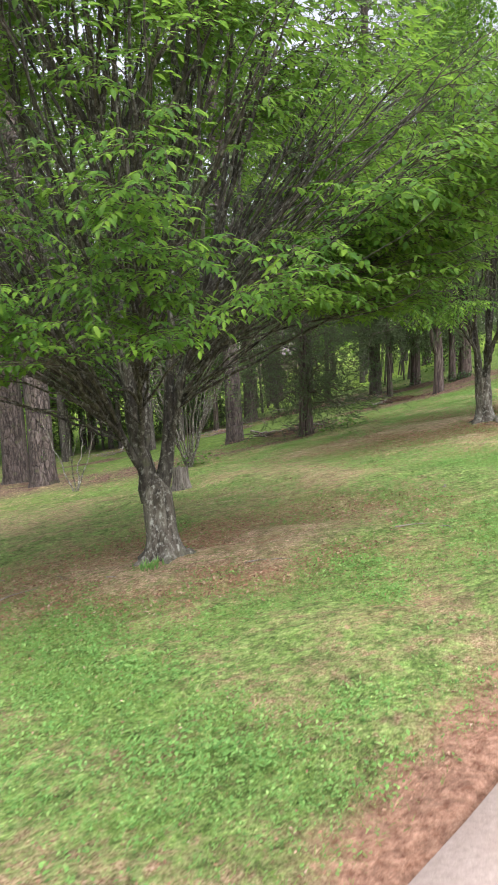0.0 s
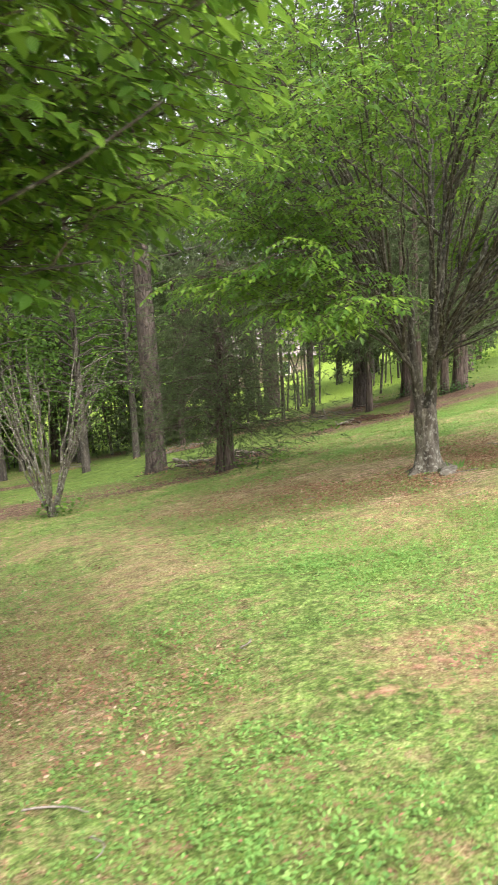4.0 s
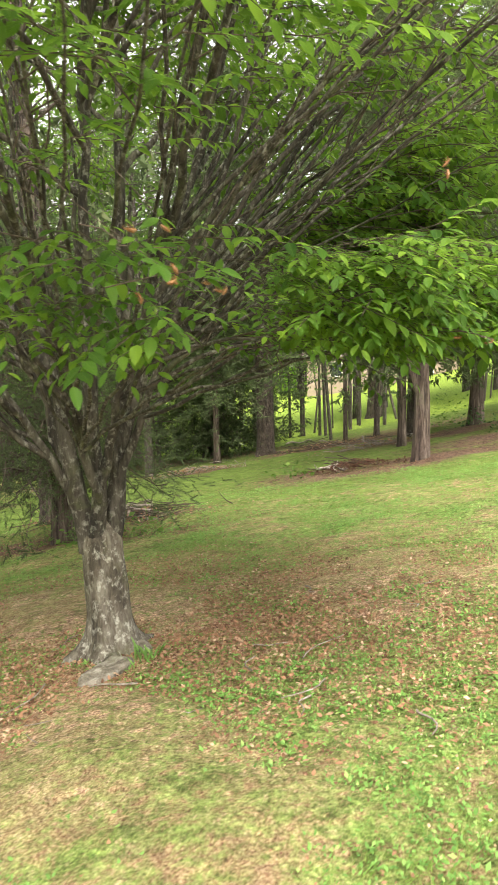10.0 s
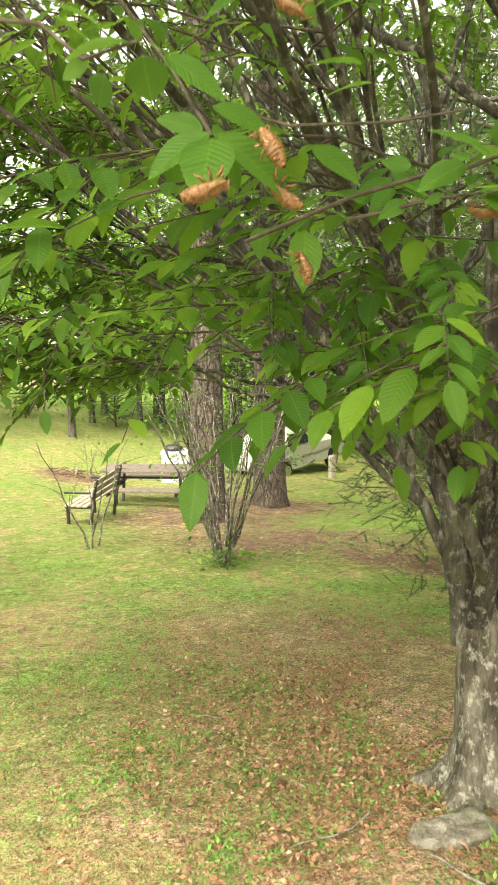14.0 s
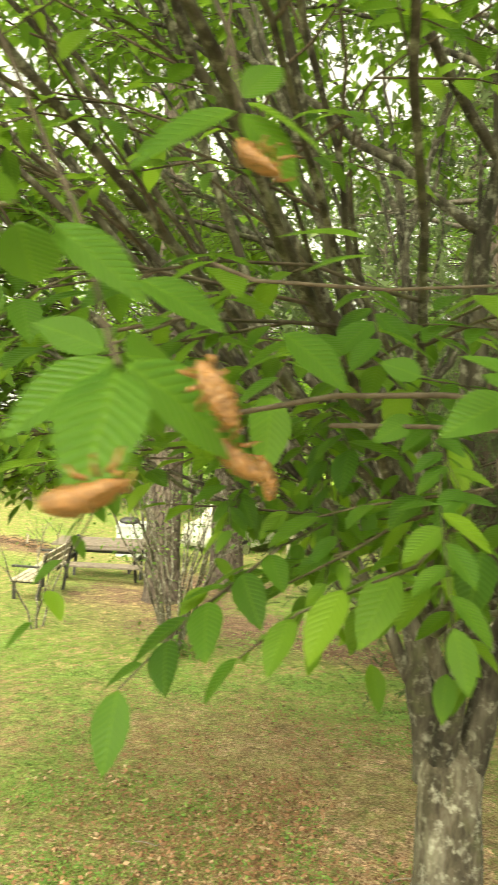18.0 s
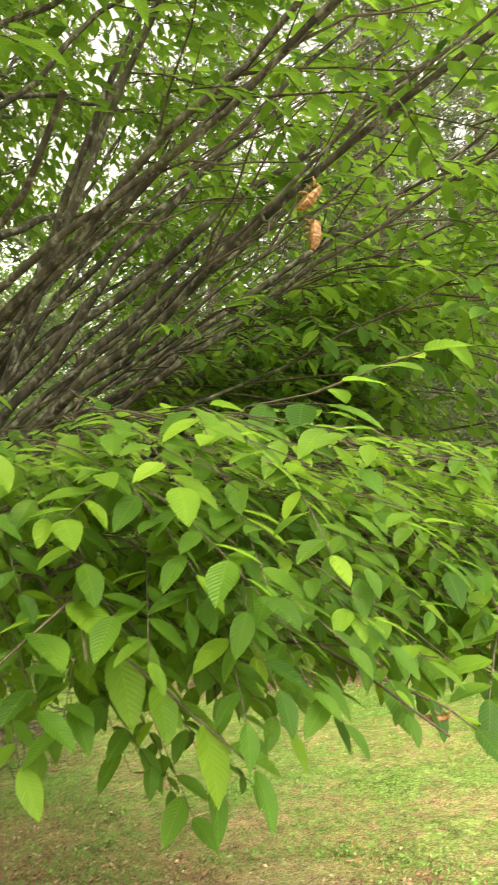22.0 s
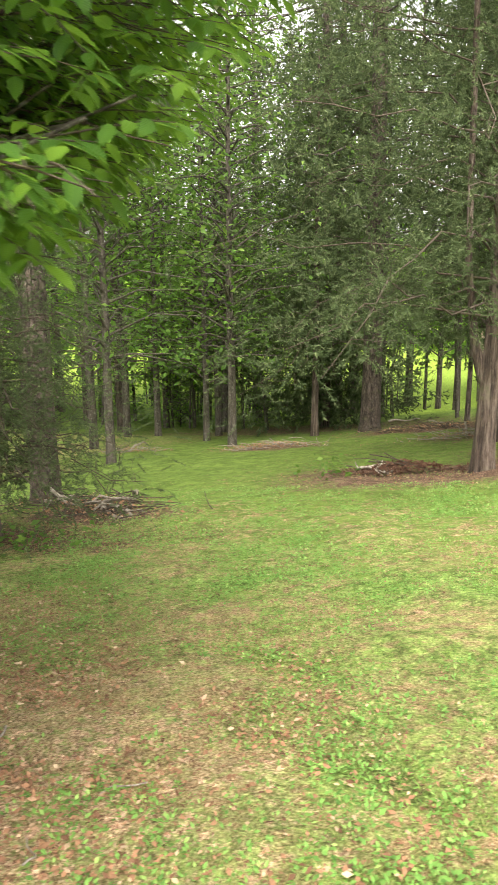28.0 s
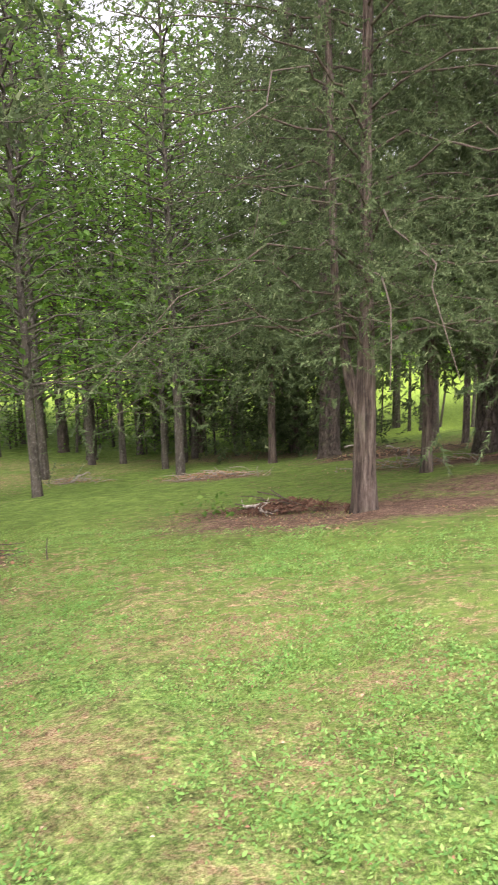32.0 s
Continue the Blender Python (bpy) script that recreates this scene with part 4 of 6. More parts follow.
def evergreen(name, at, height, r, lowest, reach, seed, label, mat=None, boughs=60, sprays=34, category="tree", scruffy=0.0, fork=0.0, group="", tuft=1.0):
    """A cedar: stringy trunk, boughs that sweep out and droop, and feathery sprays."""
    rng = np.random.default_rng(seed)
    tree = thing(name, on(*at), label, category, group)
    pts, me = trunk_mesh(height, r, rng, mat or CEDARBARK, 0.012, 0.45, 32, 0.13, 0.25, fork)
    hang("trunk", me, tree)
    if fork:
        q = np.concatenate([bend((0, 0, fork - 0.3), (-0.22, -0.09, fork + 0.5), (-0.15, -0.06, 0.2), 7), [(-0.3, -0.12, fork + 1.2), (-0.36, -0.14, height * 0.5), (-0.42, -0.1, height * 0.85)]])
        hang("second_stem", mesh_np("second_stem", *tube(q, np.linspace(r * 0.72, r * 0.2, 10), 18, 0.13), mat or CEDARBARK), tree)
    wood, green = Heap(), Heap()
    for b in range(boughs):
        k = ((b + rng.uniform(0, 1)) / boughs) ** 1.3
        z = lowest + (height - lowest) * k
        az = b * 2.39996 + rng.uniform(-0.4, 0.4)
        out = np.array([math.cos(az), math.sin(az), 0])
        ln = reach * (1 - 0.72 * k**1.3) * rng.uniform(0.65, 1.15)
        i0 = np.interp(z, pts[:, 2], np.arange(len(pts)))
        foot = np.array([np.interp(i0, np.arange(len(pts)), pts[:, c]) for c in range(3)])
        tip = foot + out * ln + (0, 0, ln * rng.uniform(-0.36, 0.12))
        here = tree.matrix_basis.translation
        tip[2] = max(tip[2], float(gz(here.x + tip[0], here.y + tip[1])) - here.z + (0.32 if lowest < 1 else 1.3))
        line = bend(foot, tip, out * ln * 0.45 + (0, 0, ln * 0.2), 8, 0.07, rng)
        wood.add(*tube(line, np.linspace(0.014, 0.0025, 8) * (1 + r), 5))
        p, d = [], []
        for w in range(int(sprays * (0.5 + ln / reach))):
            t = rng.uniform(0.2 if k < 0.06 and fork else 0.02, 1.0)
            i1 = min(6, int(t * 7))
            c = line[i1] + (line[i1 + 1] - line[i1]) * (t * 7 - i1)
            off = rng.normal(0, 1, 3) * (0.34, 0.34, 0.24)
            p.append(c + off)
            d.append(off * 1.5 + out * 0.5 + (0, 0, rng.uniform(-0.5, 0.3)))
            if rng.uniform() < 0.13 + scruffy:
                wood.add(*tube(bend(c, c + off * rng.uniform(0.6, 1.2), off * 0.3 + (0, 0, 0.03), 4, 0.03, rng), np.linspace(0.004, 0.0015, 4), 3))
        p, d = np.array(p), np.array(d)
        for rep in range(2):
            q = p + rng.normal(0, 0.09, p.shape)
            green.add(*strew(SPRAY if tuft < 1.3 else BROAD, q, d + rng.normal(0, 0.5, d.shape), rng.normal(0, 1, d.shape) + (0, 0, 0.6), rng.uniform(0.11, 0.22, len(q)) * tuft))
    hang("bough_growth", wood.mesh("bough_growth", TWIGBARK), tree, kind="stuff")
    hang("foliage", green.mesh("foliage", CEDARLEAF, False), tree, "grey-green feathery scale foliage", "stuff")
    return tree


def broadleaf(name, at, height, r, lowest, reach, seed, label, leaf, mat=None, clumps=70, per=34, size=0.11, category="tree", group=""):
    rng = np.random.default_rng(seed)
    tree = thing(name, on(*at), label, category, group)
    pts, me = trunk_mesh(height, r, rng, mat or DARKBARK, 0.03, 0.3, 10, 0.04, 0.2)
    hang("trunk", me, tree)
    wood, green = Heap(), Heap()
    for c in range(clumps):
        k = (c + rng.uniform(0, 1)) / clumps
        z = lowest + (height * 1.05 - lowest) * k
        az = c * 2.39996 + rng.uniform(-0.5, 0.5)
        ln = reach * (1 - 0.55 * k**2) * rng.uniform(0.3, 1.1)
        foot = np.array([np.interp(z * 0.9, pts[:, 2], pts[:, q]) for q in range(3)])
        tip = foot + np.array([math.cos(az) * ln, math.sin(az) * ln, ln * rng.uniform(-0.05, 0.5)])
        line = bend(foot, tip, (tip - foot) * 0.4 + (0, 0, 0.2 * ln), 6, 0.05, rng)
        wood.add(*tube(line[[0, 2, 5]], np.linspace(0.022 + 0.1 * r, 0.004, 3), 4))
        scatter_leaves(green, tip, (0.42, 0.42, 0.2), per, size, rng)
        scatter_leaves(green, line[3], (0.4, 0.4, 0.2), per // 2, size, rng)
    hang("branch_growth", wood.mesh("branch_growth", mat or DARKBARK), tree, kind="stuff")
    hang("foliage", green.mesh("foliage", leaf, False), tree, kind="stuff")
    return tree


def pine(name, at, height, r, seed, label, lowest=5.0, group="tall pines"):
    rng = np.random.default_rng(seed)
    tree = thing(name, on(*at), label, "tree", group)
    pts, me = trunk_mesh(height, r, rng, PINEBARK, 0.015, 0.35, 20, 0.05, 0.45)
    hang("trunk", me, tree)
    wood, green = Heap(), Heap()
    for b in range(46):
        z = lowest + (height - lowest) * (b + rng.uniform(0, 1)) / 46
        az = b * 2.39996
        ln = rng.uniform(1.2, 3.2) * (1 - 0.5 * (z - lowest) / (height - lowest))
        foot = np.array([np.interp(z, pts[:, 2], pts[:, q]) for q in range(3)])
        tip = foot + np.array([math.cos(az) * ln, math.sin(az) * ln, ln * rng.uniform(-0.25, 0.25)])
        line = bend(foot, tip, (tip - foot) * 0.4 + (0, 0, 0.25), 6, 0.06, rng)
        wood.add(*tube(line, np.linspace(0.05, 0.008, 6), 4))
        for c in (line[3], line[4], tip):
            m = 8
            q = c + rng.normal(0, 1, (m, 3)) * (0.42, 0.42, 0.2)
            green.add(*strew(BROAD, q, rng.normal(0, 1, (m, 3)) + (0, 0, 0.3), rng.normal(0, 1, (m, 3)) + (0, 0, 0.4), rng.uniform(0.3, 0.55, m)))
    hang("branch_growth", wood.mesh("branch_growth", DARKBARK), tree, kind="stuff")
    hang("foliage", green.mesh("foliage", CEDARLEAF, False), tree, kind="stuff")
    return tree


evergreen("cedar_tree", (5.38, 20.75), 10.5, 0.125, 1.7, 3.7, 31, "tall red cedar with stringy fluted bark and drooping grey-green boughs", boughs=92, sprays=42, fork=1.35, scruffy=0.05, tuft=1.28)
evergreen("juniper_bush", (1.30, 16.5), 3.7, 0.15, 0.7, 1.75, 32, "scruffy low juniper with a thick dark trunk and bare twigs", boughs=70, sprays=32, scruffy=0.26, tuft=0.95)
evergreen("cedar_tree", (6.86, 24.7), 11.0, 0.105, 2.4, 3.6, 33, "red-brown cedar trunk beside a thicker one, ivy at its foot", boughs=42, sprays=24, tuft=1.7)
evergreen("cedar_tree", (7.30, 24.75), 12.0, 0.19, 2.4, 3.8, 34, "thick ridged cedar trunk with ivy growing at its foot", boughs=42, sprays=24, fork=1.6, tuft=1.7)
evergreen("cedar_tree", (4.75, 24.57), 8.5, 0.085, 1.7, 2.6, 35, "slim dark cedar standing in brown straw", boughs=50, sprays=24, tuft=1.7)
evergreen("cedar_tree", (-1.29, 29.9), 10.0, 0.10, 2.3, 3.2, 36, "slim leaning cedar at the edge of the woods", boughs=56, sprays=24, tuft=1.8)
evergreen("cedar_tree", (6.3, 27.6), 9.0, 0.17, 1.6, 3.0, 37, "dark bushy cedar with ivy on its trunk", boughs=50, sprays=24, tuft=1.8)
evergreen("cedar_tree", (-2.6, 33.5), 7.5, 0.14, 0.2, 3.4, 38, "dense dark cedar bush at the edge of the woods", boughs=70, sprays=30, tuft=1.7)
pine("pine_tree", (-0.35, 18.95), 15, 0.21, 41, "leaning pine with deeply furrowed grey-brown bark", 4.2)
pine("pine_tree", (0.14, 30.4), 18, 0.27, 42, "tall pine with plated bark at the wood's edge", 5.0)
pine("pine_tree", (4.83, 27.73), 18, 0.215, 43, "thick straight pine behind the cedars", 5.0)
pine("pine_tree", (3.45, 31.1), 14, 0.085, 47, "dark straight pine trunk against the bright field", 4.5)
pine("pine_tree", (2.35, 32.0), 12, 0.07, 48, "slim dark pine trunk against the bright field", 4.5)
pine("pine_tree", (-4.67, 16.5), 16, 0.29, 44, "broad pine trunk behind a vase-shaped shrub", 4.8)
pine("pine_tree", (-6.0, 18.8), 16, 0.33, 45, "broad pine trunk with swollen roots in leaf litter", 4.8)
pine("pine_tree", (1.8, 45.0), 18, 0.42, 46, "dark pine in front of an open field", 4.5)


def build_woods():
    """Young broadleaf trees, understorey and pines at the wood's edge, copied from a few grown ones."""
    lime = "young broadleaf tree with a thin dark trunk and light green leaves"
    a = broadleaf("young_tree", (-4.7, 29.6), 11, 0.10, 1.8, 2.6, 51, lime, WOODLEAF, clumps=90, per=17, size=0.165, group="young trees")
    b = broadleaf("young_tree", (-3.1, 23.5), 10.5, 0.11, 2.2, 2.5, 52, lime, WOODLEAF, clumps=90, per=17, size=0.155, group="young trees")
    c = broadleaf("young_tree", (-9.5, 34), 12, 0.13, 1.4, 3.0, 53, lime, SUNLEAF, clumps=85, per=21, size=0.19, group="young trees")
    d = broadleaf("understorey_bush", (-6.5, 36.5), 3.2, 0.04, 0.2, 1.7, 54, "leafy understorey bush at the wood's edge", WOODLEAF, clumps=60, per=28, size=0.13, category="bush", group="understorey bushes")
    e = evergreen("cedar_tree", (9.6, 33.0), 9.0, 0.15, 1.4, 3.0, 55, "bushy cedar at the edge of the open lawn", boughs=44, sprays=14, tuft=2.2, group="far cedars")
    g = pine("pine_tree", (-13.0, 33.5), 17, 0.2, 56, "tall straight pine in the woods", 6.0)
    rng = np.random.default_rng(77)

    def put(proto, x, y, low=0.85, high=1.2):
        k = rng.uniform(low, high)
        copy_thing(proto, pose(*on(x, y, 0.05), 0, 0, rng.uniform(0, 360)) @ Matrix.Scale(k, 4))

    for x, y in ((-6.8, 27.0), (-8.5, 30.5), (-11.5, 29.0), (-6.2, 33.0), (-13.8, 31.0), (-2.2, 37.5), (-8.0, 38.5), (-12.0, 38.0), (-16.5, 34.5), (-17.0, 28.5), (-2.5, 27.5), (-5.5, 31.5), (-7.6, 31.0), (-0.8, 40.0), (6.5, 41.5)):
        put((a, b)[rng.integers(2)], x, y, 1.05, 1.45)
    for x, y in ((-15.0, 38.0), (-4.5, 40.5), (-19.5, 32.0), (-20.0, 38.0), (1.5, 52.0), (-9.0, 46.0), (-24.0, 30.0), (-27.0, 24.0), (-31.0, 14.0), (-28.5, 30.0), (13.0, 47.0), (18.0, 50.0), (8.5, 52.0), (22.0, 44.0), (-22.0, 21.0), (-20.0, 25.5), (-23.0, 27.0), (-26.5, 27.5), (-19.0, 29.5), (-30.0, 26.0), (-21.5, 33.5), (-26.0, 14.0), (-22.5, 15.5)):
        put(c, x, y, 1.0, 1.4)
    for x, y in ((4.0, 46.0), (7.5, 47.0), (10.5, 49.0), (0.5, 47.5), (6.0, 51.0), (14.0, 46.0), (-60.0, 20.0), (-62.0, 30.0), (-57.0, 37.0), (-55.0, 13.0), (-64.0, 25.0)):
        put(c, x, y, 1.5, 1.8)
    for x, y in ((-28.0, 16.5), (-24.0, 25.0), (-20.5, 28.0), (-33.0, 19.0), (-29.0, 28.5), (-26.0, 33.0), (-35.0, 27.0), (-23.0, 38.0), (-16.0, 27.0)):
        put((a, c)[rng.integers(2)], x, y, 1.25, 1.6)
    for x, y in ((-9.0, 40.0), (-12.5, 43.0), (-6.0, 44.0), (-15.5, 41.0), (-3.0, 43.0), (-10.5, 47.0), (-18.0, 44.0)):
        put(a, x, y, 1.5, 1.75)
    for x, y in ((-9.2, 34.5), (-12.5, 35.0), (-15.5, 33.0), (-18.0, 30.5), (-10.5, 36.8), (-22.0, 26.5), (-22.5, 30.0), (-27.5, 16.0), (8.4, 31.5), (10.5, 37.0), (-25.5, 24.5), (-29.0, 21.5)):
        put(d, x, y)
    for x, y in ((-7.5, 35.0), (11.8, 40.0), (-23.5, 34.0), (14.5, 36.5)):
        put(e, x, y)
    for x, y in ((-3.3, 34.8), (-10.0, 32.0), (-17.5, 36.5), (-6.0, 42.0), (12.5, 44.0), (10.0, 41.0), (-21.0, 35.0)):
        put(g, x, y)


build_woods()


def far_woods():
    """The tree line round the fields: trunks and a broken wall of leaf clumps, too far to tell apart."""
    rng = np.random.default_rng(9)
    green, wood = Heap(), Heap()
    n = 420
    for i in range(n):
        az = 6.2832 * (i + rng.uniform(0, 1)) / n
        r = rng.uniform(66, 92)
        x, y = 2 - r * math.sin(az), 12 + r * math.cos(az)
        h = rng.uniform(8, 13) if math.cos(az - 0.5) > 0.1 else rng.uniform(6, 10)
        z = float(gz(x, y))
        wood.add(*tube(np.array([(x, y, z - 0.3), (x + rng.normal(0, 0.3), y, z + h * 0.5), (x, y + rng.normal(0, 0.4), z + h * 0.95)]), np.array([0.22, 0.16, 0.05]), 5))
        m = 170
        k = rng.uniform(0.06, 1, m)
        spread = 3.2 * np.sqrt(np.clip(1 - (k - 0.4) ** 2 * 1.8, 0.1, 1))
        ang = rng.uniform(0, 6.28, m)
        rad = spread * np.sqrt(rng.uniform(0.1, 1, m))
        p = np.stack([x + rad * np.cos(ang), y + rad * np.sin(ang), z + h * k], -1)
        green.add(*strew(RHOMB, p, rng.normal(0, 1, (m, 3)), rng.normal(0, 0.6, (m, 3)) + (0, 0, 1), rng.uniform(0.7, 1.5, m)))
    line = thing("far_woods", (0, 0, 0), "distant line of broadleaf trees round the fields", "woods")
    tagged(line, kind="stuff")
    hang("far_trunks", wood.mesh("far_trunks", DARKBARK), line, kind="stuff")
    hang("far_foliage", green.mesh("far_foliage", SUNLEAF, False), line, kind="stuff")


far_woods()


def small_plants():
    """Ivy at the cedars' feet, weeds round brush piles, thin saplings in the woods."""
    rng = np.random.default_rng(15)
    for (x, y, rx, n, label) in ((7.0, 24.45, 0.38, 260, "ivy patch round the foot of the twin cedars"), (6.2, 27.3, 0.35, 160, "ivy round the foot of a dark cedar"),
                                 (1.9, 16.1, 0.6, 260, "low weeds beside the juniper's trunk"), (-1.1, 14.5, 0.28, 120, "low green weeds round the shrub's foot"),
                                 (5.5, 29.5, 0.5, 300, "small pale bush beside the pine"), (3.3, 20.8, 0.35, 120, "green weeds beside a brush pile")):
        heap = Heap()
        p = np.stack([x + rng.normal(0, rx, n) * 0.7, y + rng.normal(0, rx, n) * 0.7, 0 * rng.uniform(size=n)], -1)
        p[:, 2] = gz(p[:, 0], p[:, 1]) + np.abs(rng.normal(0, 0.16 if "bush" not in label else 0.4, n)) + 0.02
        d = rng.normal(0, 1, (n, 3))
        d[:, 2] *= 0.3
        heap.add(*strew(RHOMB, p, d, rng.normal(0, 0.5, (n, 3)) + (0, 0, 1), rng.uniform(0.05, 0.11, n)))
        tagged(new("ground_plants", heap.mesh("ground_plants", IVYLEAF if "ivy" in label else WOODLEAF, False)), label, "plants", "patches of low plants", "stuff")
    heap = Heap()
    for i in range(90):
        x, y = rng.uniform(-17, 9), rng.uniform(33, 43)
        z, h = float(gz(x, y)), rng.uniform(3, 7)
        heap.add(*tube(np.array([(x, y, z - 0.1), (x + rng.normal(0, 0.15), y, z + h * 0.5), (x + rng.normal(0, 0.4), y + rng.normal(0, 0.3), z + h)]), np.array([0.05, 0.04, 0.015]) * rng.uniform(0.6, 1.5), 5))
    tagged(new("sapling_thicket", heap.mesh("sapling_thicket", DARKBARK)), "thicket of thin bare sapling stems in the woods", "saplings", kind="stuff")


small_plants()


def stemmed_shrub(at, stems, height, spread, seed, label, leaves):
    rng = np.random.default_rng(seed)
    shrub = thing("stemmed_shrub", on(*at), label, "shrub", "vase-shaped shrubs")
    green = Heap()
    for s in range(stems):
        az = s * 2.39996 + rng.uniform(-0.4, 0.4)
        out = np.array([math.cos(az), math.sin(az), 0])
        top = out * spread * rng.uniform(0.35, 1.0) + (0, 0, height * rng.uniform(0.75, 1.05))
        line = bend(out * 0.03 - (0, 0, 0.05), top, out * spread * 0.3 + (0, 0, height * 0.42), 10, 0.02, rng)
        heap = Heap()
        heap.add(*tube(line, np.linspace(0.015, 0.004, 10) * rng.uniform(0.7, 1.3), 6))
        for b in range(6):
            i0 = rng.integers(4, 9)
            tip = line[i0] + out * rng.uniform(0, 0.3) + rng.normal(0, 0.16, 3) + (0, 0, rng.uniform(0.15, 0.4))
            tw = bend(line[i0], tip, (0, 0, 0.1), 4, 0.01, rng)
            heap.add(*tube(tw, np.linspace(0.006, 0.002, 4), 3))
            scatter_leaves(green, tip, (0.13, 0.13, 0.13), leaves, 0.05, rng)
        hang("stem", heap.mesh("stem", HORNBARK), shrub)
    hang("foliage", green.mesh("foliage", WOODLEAF, False), shrub, "small fresh leaves on the upper twigs", "stuff")


stemmed_shrub((-1.22, 14.55), 24, 2.5, 1.15, 61, "vase-shaped crape myrtle with many bare slim stems", 6)
stemmed_shrub((-3.35, 13.8), 4, 1.5, 0.75, 62, "spindly pale sapling with forked thin stems", 4)


def stump():
    at = on(-1.12, 11.5)
    ob = thing("tree_stump", at, "short weathered grey tree stump with a rotten notch in its side", "stump")
    a = np.linspace(0, 2 * np.pi, 48, endpoint=False)
    wob = 1 + 0.07 * np.sin(a * 5 + 1) + 0.05 * np.sin(a * 9) + 0.03 * np.sin(a * 17)
    notch = np.exp(-((np.angle(np.exp(1j * (a + 0.75))) / 0.32) ** 2))
    rows = [(-0.08, 0.18), (0.0, 0.165), (0.06, 0.14), (0.14, 0.125), (0.22, 0.12), (0.3, 0.118), (0.35, 0.116)]
    v = [(r * w * math.cos(t) * (1 - 0.55 * k * (h > 0.03)), r * w * math.sin(t) * (1 - 0.55 * k * (h > 0.03)), h + (h > 0.25) * (0.035 * math.cos(t + 1.24) - 0.05 * k + 0.012 * math.sin(7 * t))) for h, r in rows for t, w, k in zip(a, wob, notch)]
    f = [(i * 48 + j, i * 48 + (j + 1) % 48, (i + 1) * 48 + (j + 1) % 48, (i + 1) * 48 + j) for i in range(len(rows) - 1) for j in range(48)]
    hang("stump_bark", mesh_np("stump_bark", np.array(v), f, bark("stump_bark", (0.045, 0.036, 0.028), (0.16, 0.14, 0.115), (0.33, 0.3, 0.26), 0.12, 22, 0.2, 0.02)), ob)
    bm = bmesh.new()
    bm.faces.new([bm.verts.new((x * 0.985, y * 0.985, z - 0.006)) for x, y, z in v[-48:]])
    bmesh.ops.triangulate(bm, faces=bm.faces[:])
    part("cut_top", bm, plain("sawn_wood", (0.33, 0.28, 0.21), 0.85, 0.35, 30), ob, "pale weathered sawn face")


stump()


RUSTLEAF = leafy("rust_leaf", (0.05, 0.024, 0.016), (0.14, 0.07, 0.046), (0.28, 0.18, 0.12), 0.1, False, 0.85)


def bleached_branch(pile, at):
    """A forked white branch lying across a pile."""
    x0, y0, z0 = on(*at)
    heap = Heap()
    for pts, r in ((((-0.34, 0.05, 0.05), (-0.15, 0.0, 0.12), (0.05, -0.04, 0.1), (0.24, -0.12, 0.02)), 0.026), (((-0.12, 0.0, 0.12), (0.05, 0.08, 0.17), (0.2, 0.1, 0.2)), 0.018), (((0.05, -0.04, 0.1), (0.14, 0.04, 0.2), (0.16, 0.06, 0.28)), 0.015), (((-0.34, 0.05, 0.05), (-0.42, 0.1, 0.16)), 0.016)):
        p = np.array(pts) * 0.72
        t, q = np.linspace(0, 1, len(p)), np.linspace(0, 1, 9)
        line = np.stack([np.interp(q, t, p[:, c]) for c in range(3)], -1) + np.array([x0, y0, z0]) - np.array(pile.matrix_basis.translation)
        heap.add(*tube(line, np.linspace(r, r * 0.5, 9) * 0.85, 8, 0.12))
    hang("dead_branch", heap.mesh("dead_branch", PALEWOOD), pile, "forked bleached white dead branch")


